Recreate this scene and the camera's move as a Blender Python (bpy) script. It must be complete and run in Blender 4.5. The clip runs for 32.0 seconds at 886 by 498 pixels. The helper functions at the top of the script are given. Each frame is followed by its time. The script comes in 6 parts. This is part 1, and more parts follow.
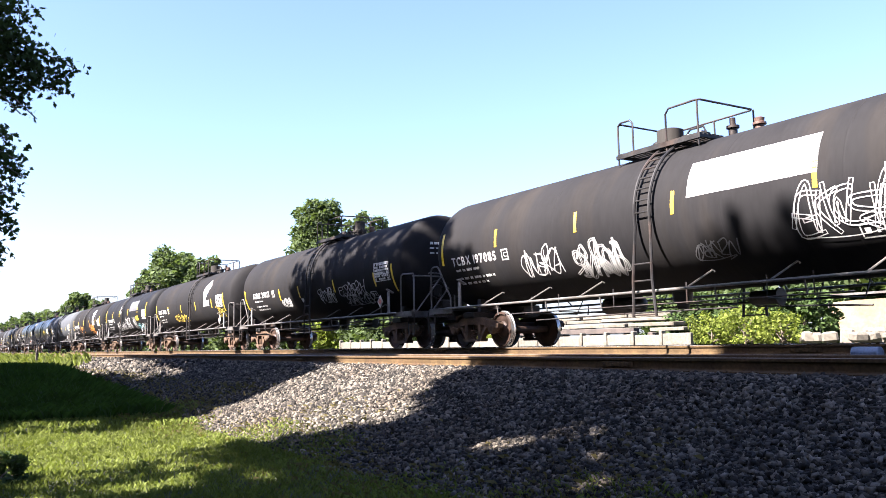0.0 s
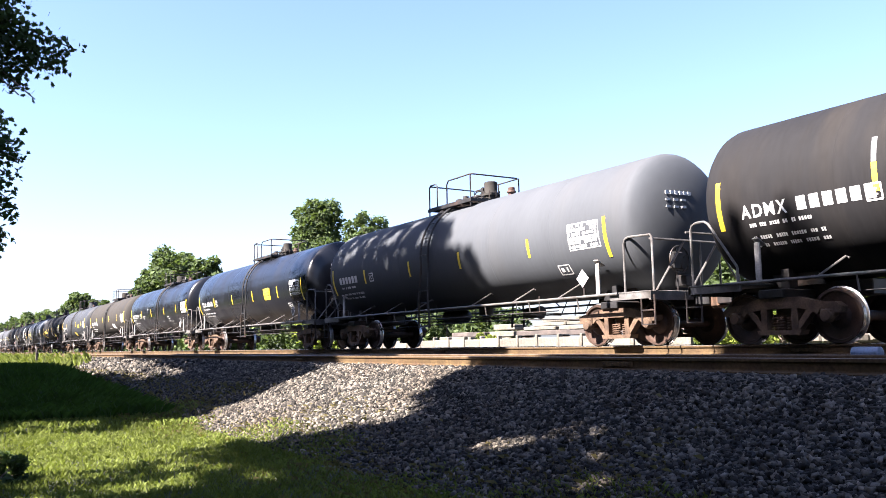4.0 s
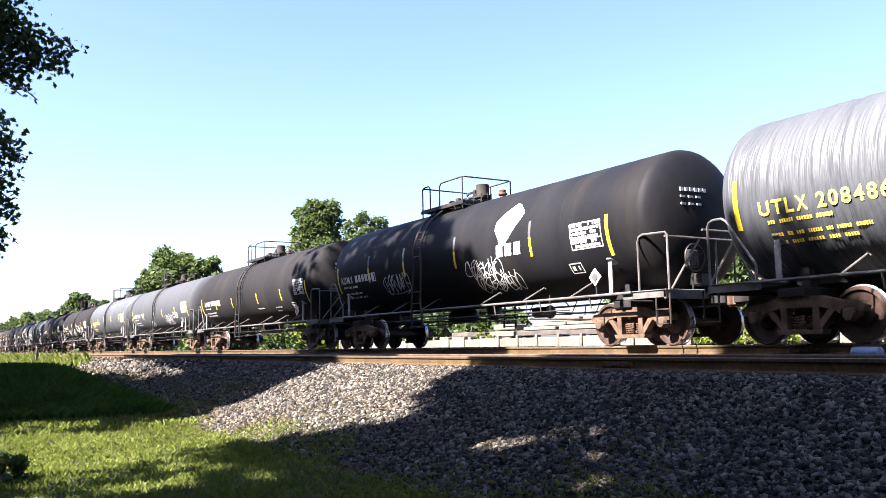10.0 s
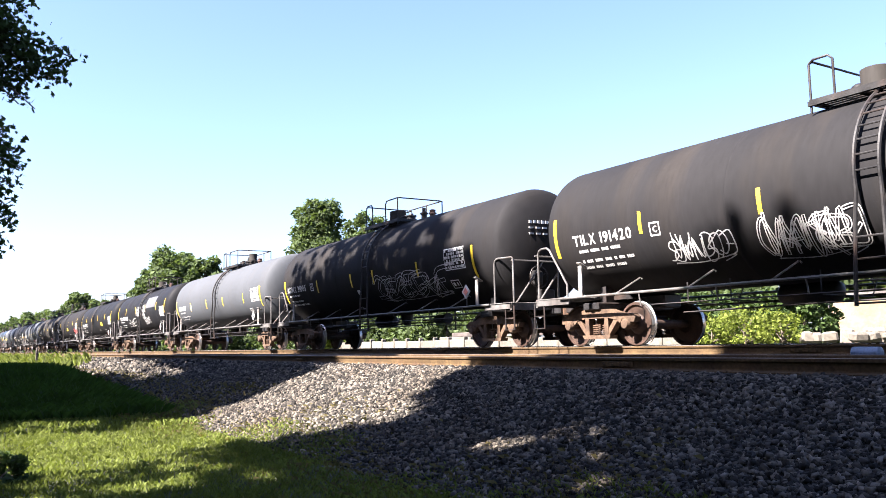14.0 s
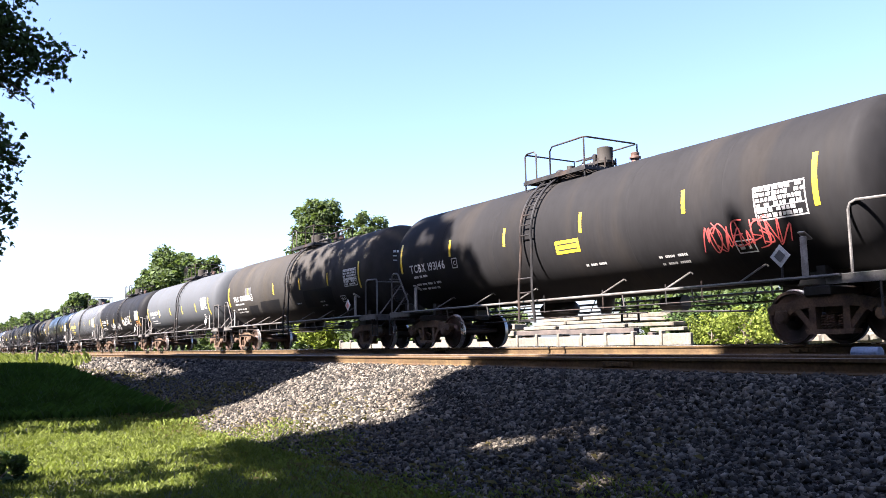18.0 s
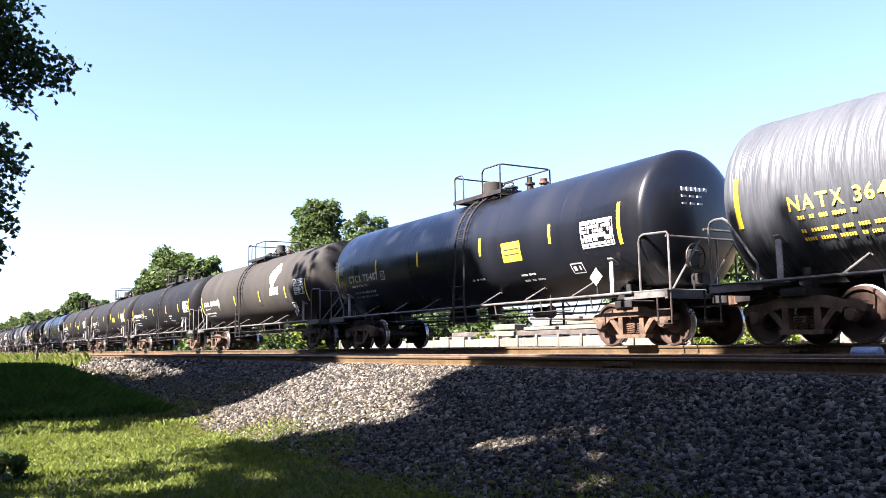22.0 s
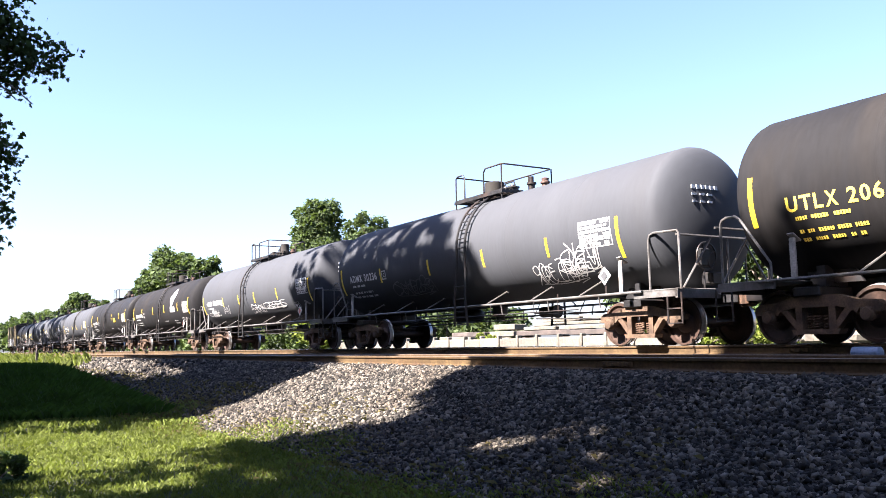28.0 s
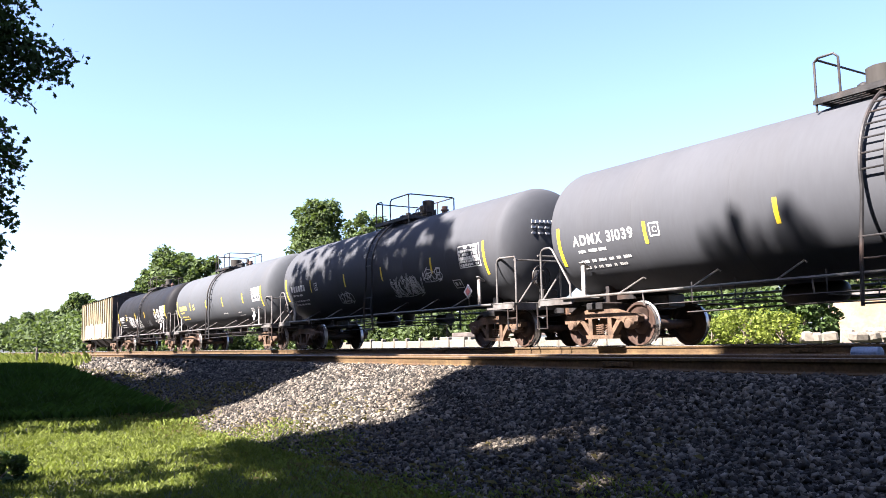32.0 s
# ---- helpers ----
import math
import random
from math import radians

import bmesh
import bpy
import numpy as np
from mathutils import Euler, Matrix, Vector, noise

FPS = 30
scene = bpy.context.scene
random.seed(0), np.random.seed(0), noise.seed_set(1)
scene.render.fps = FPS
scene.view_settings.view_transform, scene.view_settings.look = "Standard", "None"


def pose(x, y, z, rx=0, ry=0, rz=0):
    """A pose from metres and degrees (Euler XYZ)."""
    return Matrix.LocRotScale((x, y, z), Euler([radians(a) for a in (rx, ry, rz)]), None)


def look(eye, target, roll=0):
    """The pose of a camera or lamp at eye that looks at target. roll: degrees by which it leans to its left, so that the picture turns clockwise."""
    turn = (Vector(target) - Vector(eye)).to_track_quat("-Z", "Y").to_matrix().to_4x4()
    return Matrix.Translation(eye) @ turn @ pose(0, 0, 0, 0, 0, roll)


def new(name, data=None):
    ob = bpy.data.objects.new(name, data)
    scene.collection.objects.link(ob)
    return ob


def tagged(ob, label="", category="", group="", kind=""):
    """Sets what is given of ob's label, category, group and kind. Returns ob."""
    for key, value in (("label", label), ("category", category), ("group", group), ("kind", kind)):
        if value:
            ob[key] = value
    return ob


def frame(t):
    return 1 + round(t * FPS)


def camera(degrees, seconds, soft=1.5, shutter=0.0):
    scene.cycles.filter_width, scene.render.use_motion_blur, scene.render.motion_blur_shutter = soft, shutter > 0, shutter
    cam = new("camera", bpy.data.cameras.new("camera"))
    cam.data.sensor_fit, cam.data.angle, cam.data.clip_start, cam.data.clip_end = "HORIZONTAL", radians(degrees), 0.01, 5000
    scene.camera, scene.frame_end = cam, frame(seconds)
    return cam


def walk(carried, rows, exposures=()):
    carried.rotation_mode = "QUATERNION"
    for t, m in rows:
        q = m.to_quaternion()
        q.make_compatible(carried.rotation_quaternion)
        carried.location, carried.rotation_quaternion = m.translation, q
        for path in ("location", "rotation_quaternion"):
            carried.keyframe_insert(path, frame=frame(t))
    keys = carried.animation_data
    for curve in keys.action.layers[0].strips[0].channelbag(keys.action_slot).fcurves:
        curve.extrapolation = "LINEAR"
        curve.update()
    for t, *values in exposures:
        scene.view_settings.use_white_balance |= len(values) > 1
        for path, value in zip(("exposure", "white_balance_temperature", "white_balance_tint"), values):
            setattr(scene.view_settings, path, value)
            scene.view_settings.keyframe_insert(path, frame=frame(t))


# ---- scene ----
# ---- camera: it stands still beside the line ----
cam = camera(55.82, 32.0, soft=0.8)
EYE = (0.0, 0.0, 0.136)
HOLD = look(EYE, (-16.896, 10.465, 2.373), roll=-1.146)
walk(cam, [(0.0, HOLD), (32.0, HOLD)], [(0.0, 3.35, 5550, 25), (32.0, 3.35, 5550, 25)])

# ---- daylight: a clear sky, the sun square to the track behind the camera ----
SUN_HEIGHT = 45.0
world = bpy.data.worlds.new("sky")
scene.world = world
world.use_nodes = True
sky = world.node_tree.nodes.new("ShaderNodeTexSky")
sky.sky_type, sky.sun_disc = "NISHITA", False
sky.sun_elevation, sky.sun_rotation = radians(SUN_HEIGHT), radians(180)
sky.air_density, sky.dust_density, sky.ozone_density = 1.0, 1.7, 1.0
world.node_tree.nodes["Background"].inputs["Strength"].default_value = 0.035
world.node_tree.links.new(sky.outputs[0], world.node_tree.nodes["Background"].inputs[0])
sun = new("sun", bpy.data.lights.new("sun", "SUN"))
sun.data.energy, sun.data.angle, sun.data.color = 5.0, radians(0.5), (1.0, 0.885, 0.645)
sun.matrix_world = look((0, 0, 0), (0.02, 1.0, -math.tan(radians(SUN_HEIGHT))))

# ---- plan: x along the track, y away from the camera, z from the running rails' top ----
TRACK_Y, NEAR_Y = 13.43, 9.16
NEAR_TOP = -0.11
GROUND = -1.36
PITCH = 16.6


# ---- materials ----
def material(name, colour, rough=0.6, metal=0.0, spots=0.3, size=2.5, grain=0.2, fine=30.0, bump=0.1, dirt=None, dirt_amount=0.4,
             dirt_size=1.2, stretch=(1, 1, 1), depth=0.02, coat=0.0, per_object=0.0, per_island=0.0, shine=0.5, mixed=False):
    """Base colour varied at two scales, with stains and fine relief."""
    m = bpy.data.materials.new(name)
    m.use_nodes = True
    nodes, links = m.node_tree.nodes, m.node_tree.links
    shader = nodes["Principled BSDF"]
    coords = nodes.new("ShaderNodeTexCoord")
    mapping = nodes.new("ShaderNodeMapping")
    mapping.inputs["Scale"].default_value = stretch
    links.new(coords.outputs["Object"], mapping.inputs[0])

    def noise_of(scale, detail=4.0, straight=False):
        n = nodes.new("ShaderNodeTexNoise")
        n.inputs["Scale"].default_value, n.inputs["Detail"].default_value = scale, detail
        links.new(coords.outputs["Object"] if straight else mapping.outputs[0], n.inputs["Vector"])
        return n.outputs["Fac"]

    def ramp(value, low, high):
        r = nodes.new("ShaderNodeMapRange")
        r.inputs["From Min"].default_value, r.inputs["From Max"].default_value = 0.3, 0.7
        r.inputs["To Min"].default_value, r.inputs["To Max"].default_value = low, high
        links.new(value, r.inputs["Value"])
        return r.outputs[0]

    def times(a, b):
        p = nodes.new("ShaderNodeMath")
        p.operation = "MULTIPLY"
        links.new(a, p.inputs[0])
        links.new(b, p.inputs[1])
        return p.outputs[0]

    large, small = noise_of(size), noise_of(fine, 3.0)
    value = times(ramp(large, 1 - spots, 1 + spots), ramp(small, 1 - grain, 1 + grain))
    if per_object:
        info = nodes.new("ShaderNodeObjectInfo")
        r = nodes.new("ShaderNodeMapRange")
        r.inputs["To Min"].default_value, r.inputs["To Max"].default_value = 1 - per_object, 1 + per_object
        links.new(info.outputs["Random"], r.inputs["Value"])
        value = times(value, r.outputs[0])
    if per_island:
        info = nodes.new("ShaderNodeNewGeometry")
        r = nodes.new("ShaderNodeMapRange")
        r.inputs["To Min"].default_value, r.inputs["To Max"].default_value = 1 - per_island, 1 + per_island
        pick = info.outputs["Random Per Island"]
        if mixed:
            # mostly dark pieces, a few pale ones
            bend = nodes.new("ShaderNodeMath")
            bend.operation = "POWER"
            bend.inputs[1].default_value = 2.6
            links.new(pick, bend.inputs[0])
            pick = bend.outputs[0]
            r.inputs["To Min"].default_value, r.inputs["To Max"].default_value = 0.13, 2.5
        links.new(pick, r.inputs["Value"])
        value = times(value, r.outputs[0])
    base = nodes.new("ShaderNodeRGB")
    base.outputs[0].default_value = (*colour, 1)
    out = base.outputs[0]
    if dirt:
        mix = nodes.new("ShaderNodeMix")
        mix.data_type = "RGBA"
        links.new(out, mix.inputs["A"])
        mix.inputs["B"].default_value = (*dirt, 1)
        n = noise_of(dirt_size, 6.0)
        r = nodes.new("ShaderNodeMapRange")
        r.inputs["From Min"].default_value, r.inputs["From Max"].default_value = 0.48, 0.68
        r.inputs["To Max"].default_value = dirt_amount
        links.new(n, r.inputs["Value"])
        links.new(r.outputs[0], mix.inputs["Factor"])
        out = mix.outputs["Result"]
    scaled = nodes.new("ShaderNodeVectorMath")
    scaled.operation = "SCALE"
    links.new(out, scaled.inputs[0])
    links.new(value, scaled.inputs["Scale"])
    links.new(scaled.outputs[0], shader.inputs["Base Color"])
    links.new(ramp(large, max(0.05, rough - 0.1), min(1.0, rough + 0.1)), shader.inputs["Roughness"])
    shader.inputs["Metallic"].default_value = metal
    shader.inputs["Coat Weight"].default_value = coat
    shader.inputs["Specular IOR Level"].default_value = shine
    if bump:
        b = nodes.new("ShaderNodeBump")
        b.inputs["Strength"].default_value, b.inputs["Distance"].default_value = bump, depth
        links.new(small, b.inputs["Height"])
        links.new(b.outputs[0], shader.inputs["Normal"])
    return m


def leaf_material(name, colour, through_light=0.35, vary=0.45):
    """Leaves: matt faces that let some light through, each a little different."""
    m = material(name, colour, rough=0.7, spots=0.45, size=0.7, grain=0.2, fine=9.0, bump=0.0, per_island=vary, shine=0.12)
    nodes, links = m.node_tree.nodes, m.node_tree.links
    shader = nodes["Principled BSDF"]
    thin = nodes.new("ShaderNodeBsdfTranslucent")
    thin.inputs["Color"].default_value = (colour[0] * 1.6, colour[1] * 1.7, colour[2] * 0.7, 1)
    both = nodes.new("ShaderNodeMixShader")
    both.inputs[0].default_value = through_light
    links.new(shader.outputs[0], both.inputs[1])
    links.new(thin.outputs[0], both.inputs[2])
    links.new(both.outputs[0], nodes["Material Output"].inputs["Surface"])
    return m


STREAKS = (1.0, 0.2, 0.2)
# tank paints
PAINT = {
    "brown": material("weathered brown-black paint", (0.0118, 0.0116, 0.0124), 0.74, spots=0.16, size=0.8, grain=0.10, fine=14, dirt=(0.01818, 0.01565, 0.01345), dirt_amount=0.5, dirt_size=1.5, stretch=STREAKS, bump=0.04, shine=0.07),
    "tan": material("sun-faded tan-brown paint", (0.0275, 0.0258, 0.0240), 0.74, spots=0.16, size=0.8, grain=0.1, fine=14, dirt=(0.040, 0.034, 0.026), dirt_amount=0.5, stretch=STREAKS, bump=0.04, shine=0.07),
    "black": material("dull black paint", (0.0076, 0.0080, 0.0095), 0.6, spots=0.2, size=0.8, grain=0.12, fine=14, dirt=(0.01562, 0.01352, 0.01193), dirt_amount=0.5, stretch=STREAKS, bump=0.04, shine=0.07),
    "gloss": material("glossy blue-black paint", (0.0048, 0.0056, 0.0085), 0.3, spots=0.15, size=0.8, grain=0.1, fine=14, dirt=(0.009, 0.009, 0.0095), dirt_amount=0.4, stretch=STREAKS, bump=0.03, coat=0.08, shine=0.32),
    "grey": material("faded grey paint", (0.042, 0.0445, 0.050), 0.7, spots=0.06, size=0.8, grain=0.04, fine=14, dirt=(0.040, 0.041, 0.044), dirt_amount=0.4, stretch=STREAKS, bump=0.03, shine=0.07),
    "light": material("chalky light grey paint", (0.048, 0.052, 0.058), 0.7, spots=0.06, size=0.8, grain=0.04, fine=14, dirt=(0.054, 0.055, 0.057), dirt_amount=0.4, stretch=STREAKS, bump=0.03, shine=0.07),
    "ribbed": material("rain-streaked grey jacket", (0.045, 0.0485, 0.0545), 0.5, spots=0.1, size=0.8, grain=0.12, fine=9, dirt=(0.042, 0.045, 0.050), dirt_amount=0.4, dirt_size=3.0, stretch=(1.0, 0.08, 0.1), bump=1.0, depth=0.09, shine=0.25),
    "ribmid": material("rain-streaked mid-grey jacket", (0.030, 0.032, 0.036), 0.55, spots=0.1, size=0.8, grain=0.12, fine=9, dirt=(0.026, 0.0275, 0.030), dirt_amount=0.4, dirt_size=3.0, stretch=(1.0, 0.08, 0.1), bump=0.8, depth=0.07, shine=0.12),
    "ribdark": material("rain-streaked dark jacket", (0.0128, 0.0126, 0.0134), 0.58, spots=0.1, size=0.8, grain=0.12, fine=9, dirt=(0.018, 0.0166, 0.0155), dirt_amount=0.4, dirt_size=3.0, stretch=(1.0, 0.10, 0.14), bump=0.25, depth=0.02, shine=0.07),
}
WHITE = material("white stencil paint", (0.47, 0.47, 0.46), 0.5, spots=0.15, grain=0.2, bump=0.02, dirt=(0.2, 0.19, 0.18), dirt_amount=0.45)
YELLOW = material("yellow reflective tape", (0.55, 0.40, 0.012), 0.35, spots=0.06, grain=0.08, bump=0.0, dirt=(0.45, 0.36, 0.08), dirt_amount=0.4)
STENCIL_YELLOW = material("yellow stencil paint", (0.74, 0.55, 0.06), 0.5, spots=0.08, grain=0.15, bump=0.0)
BLACK_MARK = material("black marking paint", (0.02, 0.02, 0.021), 0.5, bump=0.0)
GREY_PATCH = material("grey touch-up paint", (0.06, 0.061, 0.065), 0.5, spots=0.12, bump=0.02)
ORANGE_SPRAY = material("orange spray paint", (0.55, 0.22, 0.03), 0.5, bump=0.0)
RED_SPRAY = material("red and pink spray paint", (0.55, 0.10, 0.09), 0.5, bump=0.0)
BLUE_SPRAY = material("blue spray paint", (0.06, 0.12, 0.42), 0.5, bump=0.0)
CYAN_MARK = material("pale blue marking paint", (0.35, 0.72, 0.78), 0.5, bump=0.0)
RED_MARK = material("red placard", (0.55, 0.05, 0.05), 0.4, bump=0.0)
PINK_MARK = material("faded red placard print", (0.5, 0.16, 0.13), 0.6, spots=0.25, size=4, bump=0.02)
GEAR = material("black painted steel", (0.0147, 0.0142, 0.0147), 0.5, spots=0.3, size=4, dirt=(0.049, 0.0294, 0.0196), dirt_amount=0.55, bump=0.1, shine=0.25)
PALE_STEEL = material("chalky grey steel", (0.21, 0.20, 0.185), 0.6, spots=0.3, size=5, dirt=(0.09, 0.07, 0.055), dirt_amount=0.6, dirt_size=4, bump=0.1, shine=0.25)
PIPE = material("worn grey handrail steel", (0.08693, 0.08363, 0.08033), 0.45, spots=0.25, size=5, dirt=(0.04016, 0.03014, 0.02343), dirt_amount=0.5, bump=0.05, shine=0.25)
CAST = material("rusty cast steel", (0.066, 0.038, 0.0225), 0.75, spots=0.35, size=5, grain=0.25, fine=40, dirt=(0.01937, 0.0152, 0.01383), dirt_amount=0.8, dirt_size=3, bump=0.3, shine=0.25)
CAST_GREY = material("paler cast steel", (0.078, 0.050, 0.031), 0.75, spots=0.35, size=5, grain=0.25, fine=40, dirt=(0.0214, 0.0147, 0.01115), dirt_amount=0.7, dirt_size=3, bump=0.3, shine=0.25)
WHEEL = material("rust-brown wheel steel", (0.04994, 0.03123, 0.02342), 0.6, 0.3, spots=0.3, size=6, dirt=(0.01252, 0.01091, 0.009989), dirt_amount=0.8, bump=0.15, shine=0.25)
TREAD = material("polished tread steel", (0.42, 0.40, 0.38), 0.3, 0.9, spots=0.1, bump=0.0)
RUST = material("rusty brass fitting", (0.07, 0.04, 0.03), 0.6, 0.3, spots=0.3, size=9, bump=0.2)
RAIL = material("rusty rail side", (0.05904, 0.03838, 0.01771), 0.8, spots=0.3, size=3, grain=0.3, fine=25, dirt=(0.03749, 0.0214, 0.01338), dirt_amount=0.7, dirt_size=2, bump=0.2, shine=0.15)
RAIL_TOP = material("polished rail head", (0.55, 0.53, 0.5), 0.25, 0.9, spots=0.12, bump=0.0)
RAIL_DULL = material("rust-filmed rail head", (0.10, 0.075, 0.055), 0.5, 0.5, spots=0.3, size=3, bump=0.05)
TIE = material("creosoted timber", (0.0697, 0.0533, 0.041), 0.85, spots=0.4, size=2, grain=0.4, fine=12, stretch=(4, 1, 4), bump=0.4, per_object=0.3)
STONE = material("crushed ballast stone", (0.054, 0.0480, 0.0390), 0.9, spots=0.25, size=1.5, grain=0.3, fine=25, bump=0.3, dirt=(0.04066, 0.02897, 0.0192), dirt_amount=0.5, dirt_size=0.7, per_island=0.92, shine=0.25, mixed=True)
SOIL = None
GRASS = leaf_material("grass blades", (0.080, 0.097, 0.022), 0.35, 0.6)
STRAW = leaf_material("dry straw and weeds", (0.0793, 0.06708, 0.02952), 0.25, 0.4)
BRUSH = leaf_material("tall green grass", (0.02709, 0.05169, 0.008856), 0.35, 0.45)
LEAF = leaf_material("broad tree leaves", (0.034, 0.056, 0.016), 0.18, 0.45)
# distance haze mixed into this green, paler and greyer than the near leaves
LEAF_FAR = leaf_material("haze-paled summer foliage", (0.050, 0.070, 0.028), 0.3, 0.45)
# vine green brightened in the colour itself to look sunlit
LEAF_BRIGHT = leaf_material("vine leaves in sunlit colour", (0.098, 0.122, 0.020), 0.35, 0.7)
BARK = material("grey-brown bark", (0.11, 0.085, 0.065), 0.9, spots=0.4, size=3, grain=0.4, fine=18, stretch=(1, 1, 0.3), bump=0.6)
CONCRETE = material("pale weathered concrete", (0.1115, 0.1032, 0.08643), 0.85, spots=0.25, size=1.5, grain=0.25, fine=14, bump=0.2, dirt=(0.06134, 0.05297, 0.03903), dirt_amount=0.8, per_object=0.15, shine=0.2)
BEIGE = material("beige sandy bank", (0.105, 0.073, 0.038), 0.9, spots=0.15, size=0.8, grain=0.2, fine=8, bump=0.3, dirt=(0.1476, 0.1181, 0.06888), dirt_amount=0.6)
TIMBER = material("dark old timber", (0.05, 0.04, 0.035), 0.9, spots=0.4, size=3, bump=0.3, per_object=0.3)
HOPPER = material("peeling cream hopper paint", (0.15, 0.132, 0.085), 0.6, spots=0.2, size=1.5, grain=0.3, fine=6, stretch=(2, 1, 0.2), dirt=(0.075, 0.05, 0.032), dirt_amount=0.85, dirt_size=1.4, bump=0.1, shine=0.2)


def ground_material():
    """Ballast grit near the track, soil and turf elsewhere, by the ground's own shape."""
    m = bpy.data.materials.new("grit, soil and turf")
    m.use_nodes = True
    nodes, links = m.node_tree.nodes, m.node_tree.links
    shader = nodes["Principled BSDF"]
    shader.inputs["Roughness"].default_value = 0.95
    coords = nodes.new("ShaderNodeTexCoord")
    split = nodes.new("ShaderNodeSeparateXYZ")
    links.new(coords.outputs["Object"], split.inputs[0])
    wobble = nodes.new("ShaderNodeTexNoise")
    wobble.inputs["Scale"].default_value, wobble.inputs["Detail"].default_value = 0.9, 6
    links.new(coords.outputs["Object"], wobble.inputs["Vector"])
    shift = nodes.new("ShaderNodeMath")
    shift.operation = "MULTIPLY_ADD"
    shift.inputs[1].default_value = 1.8
    links.new(wobble.outputs["Fac"], shift.inputs[0])
    links.new(split.outputs["Y"], shift.inputs[2])
    edge = nodes.new("ShaderNodeMapRange")
    edge.inputs["From Min"].default_value, edge.inputs["From Max"].default_value = 5.3, 5.8
    links.new(shift.outputs[0], edge.inputs["Value"])
    far_edge = nodes.new("ShaderNodeMapRange")
    far_edge.inputs["From Min"].default_value, far_edge.inputs["From Max"].default_value = 18.2, 17.4
    links.new(shift.outputs[0], far_edge.inputs["Value"])
    inside = nodes.new("ShaderNodeMath")
    inside.operation = "MULTIPLY"
    links.new(edge.outputs[0], inside.inputs[0])
    links.new(far_edge.outputs[0], inside.inputs[1])

    def two(scale, a, b):
        n = nodes.new("ShaderNodeTexNoise")
        n.inputs["Scale"].default_value, n.inputs["Detail"].default_value = scale, 8
        links.new(coords.outputs["Object"], n.inputs["Vector"])
        r = nodes.new("ShaderNodeValToRGB")
        r.color_ramp.elements[0].position, r.color_ramp.elements[1].position = 0.35, 0.65
        r.color_ramp.elements[0].color, r.color_ramp.elements[1].color = (*a, 1), (*b, 1)
        links.new(n.outputs["Fac"], r.inputs[0])
        return r.outputs[0], n.outputs["Fac"]

    # turf and grit darkened in colour to deepen the shade between blades and stones
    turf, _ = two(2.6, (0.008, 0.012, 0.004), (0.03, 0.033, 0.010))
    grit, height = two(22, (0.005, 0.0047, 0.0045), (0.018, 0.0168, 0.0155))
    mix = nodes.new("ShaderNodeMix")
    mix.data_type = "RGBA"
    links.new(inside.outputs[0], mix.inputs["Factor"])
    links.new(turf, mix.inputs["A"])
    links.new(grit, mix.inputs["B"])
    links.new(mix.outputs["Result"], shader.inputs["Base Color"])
    b = nodes.new("ShaderNodeBump")
    b.inputs["Strength"].default_value, b.inputs["Distance"].default_value = 0.7, 0.05
    links.new(height, b.inputs["Height"])
    links.new(b.outputs[0], shader.inputs["Normal"])
    return m


SOIL = ground_material()


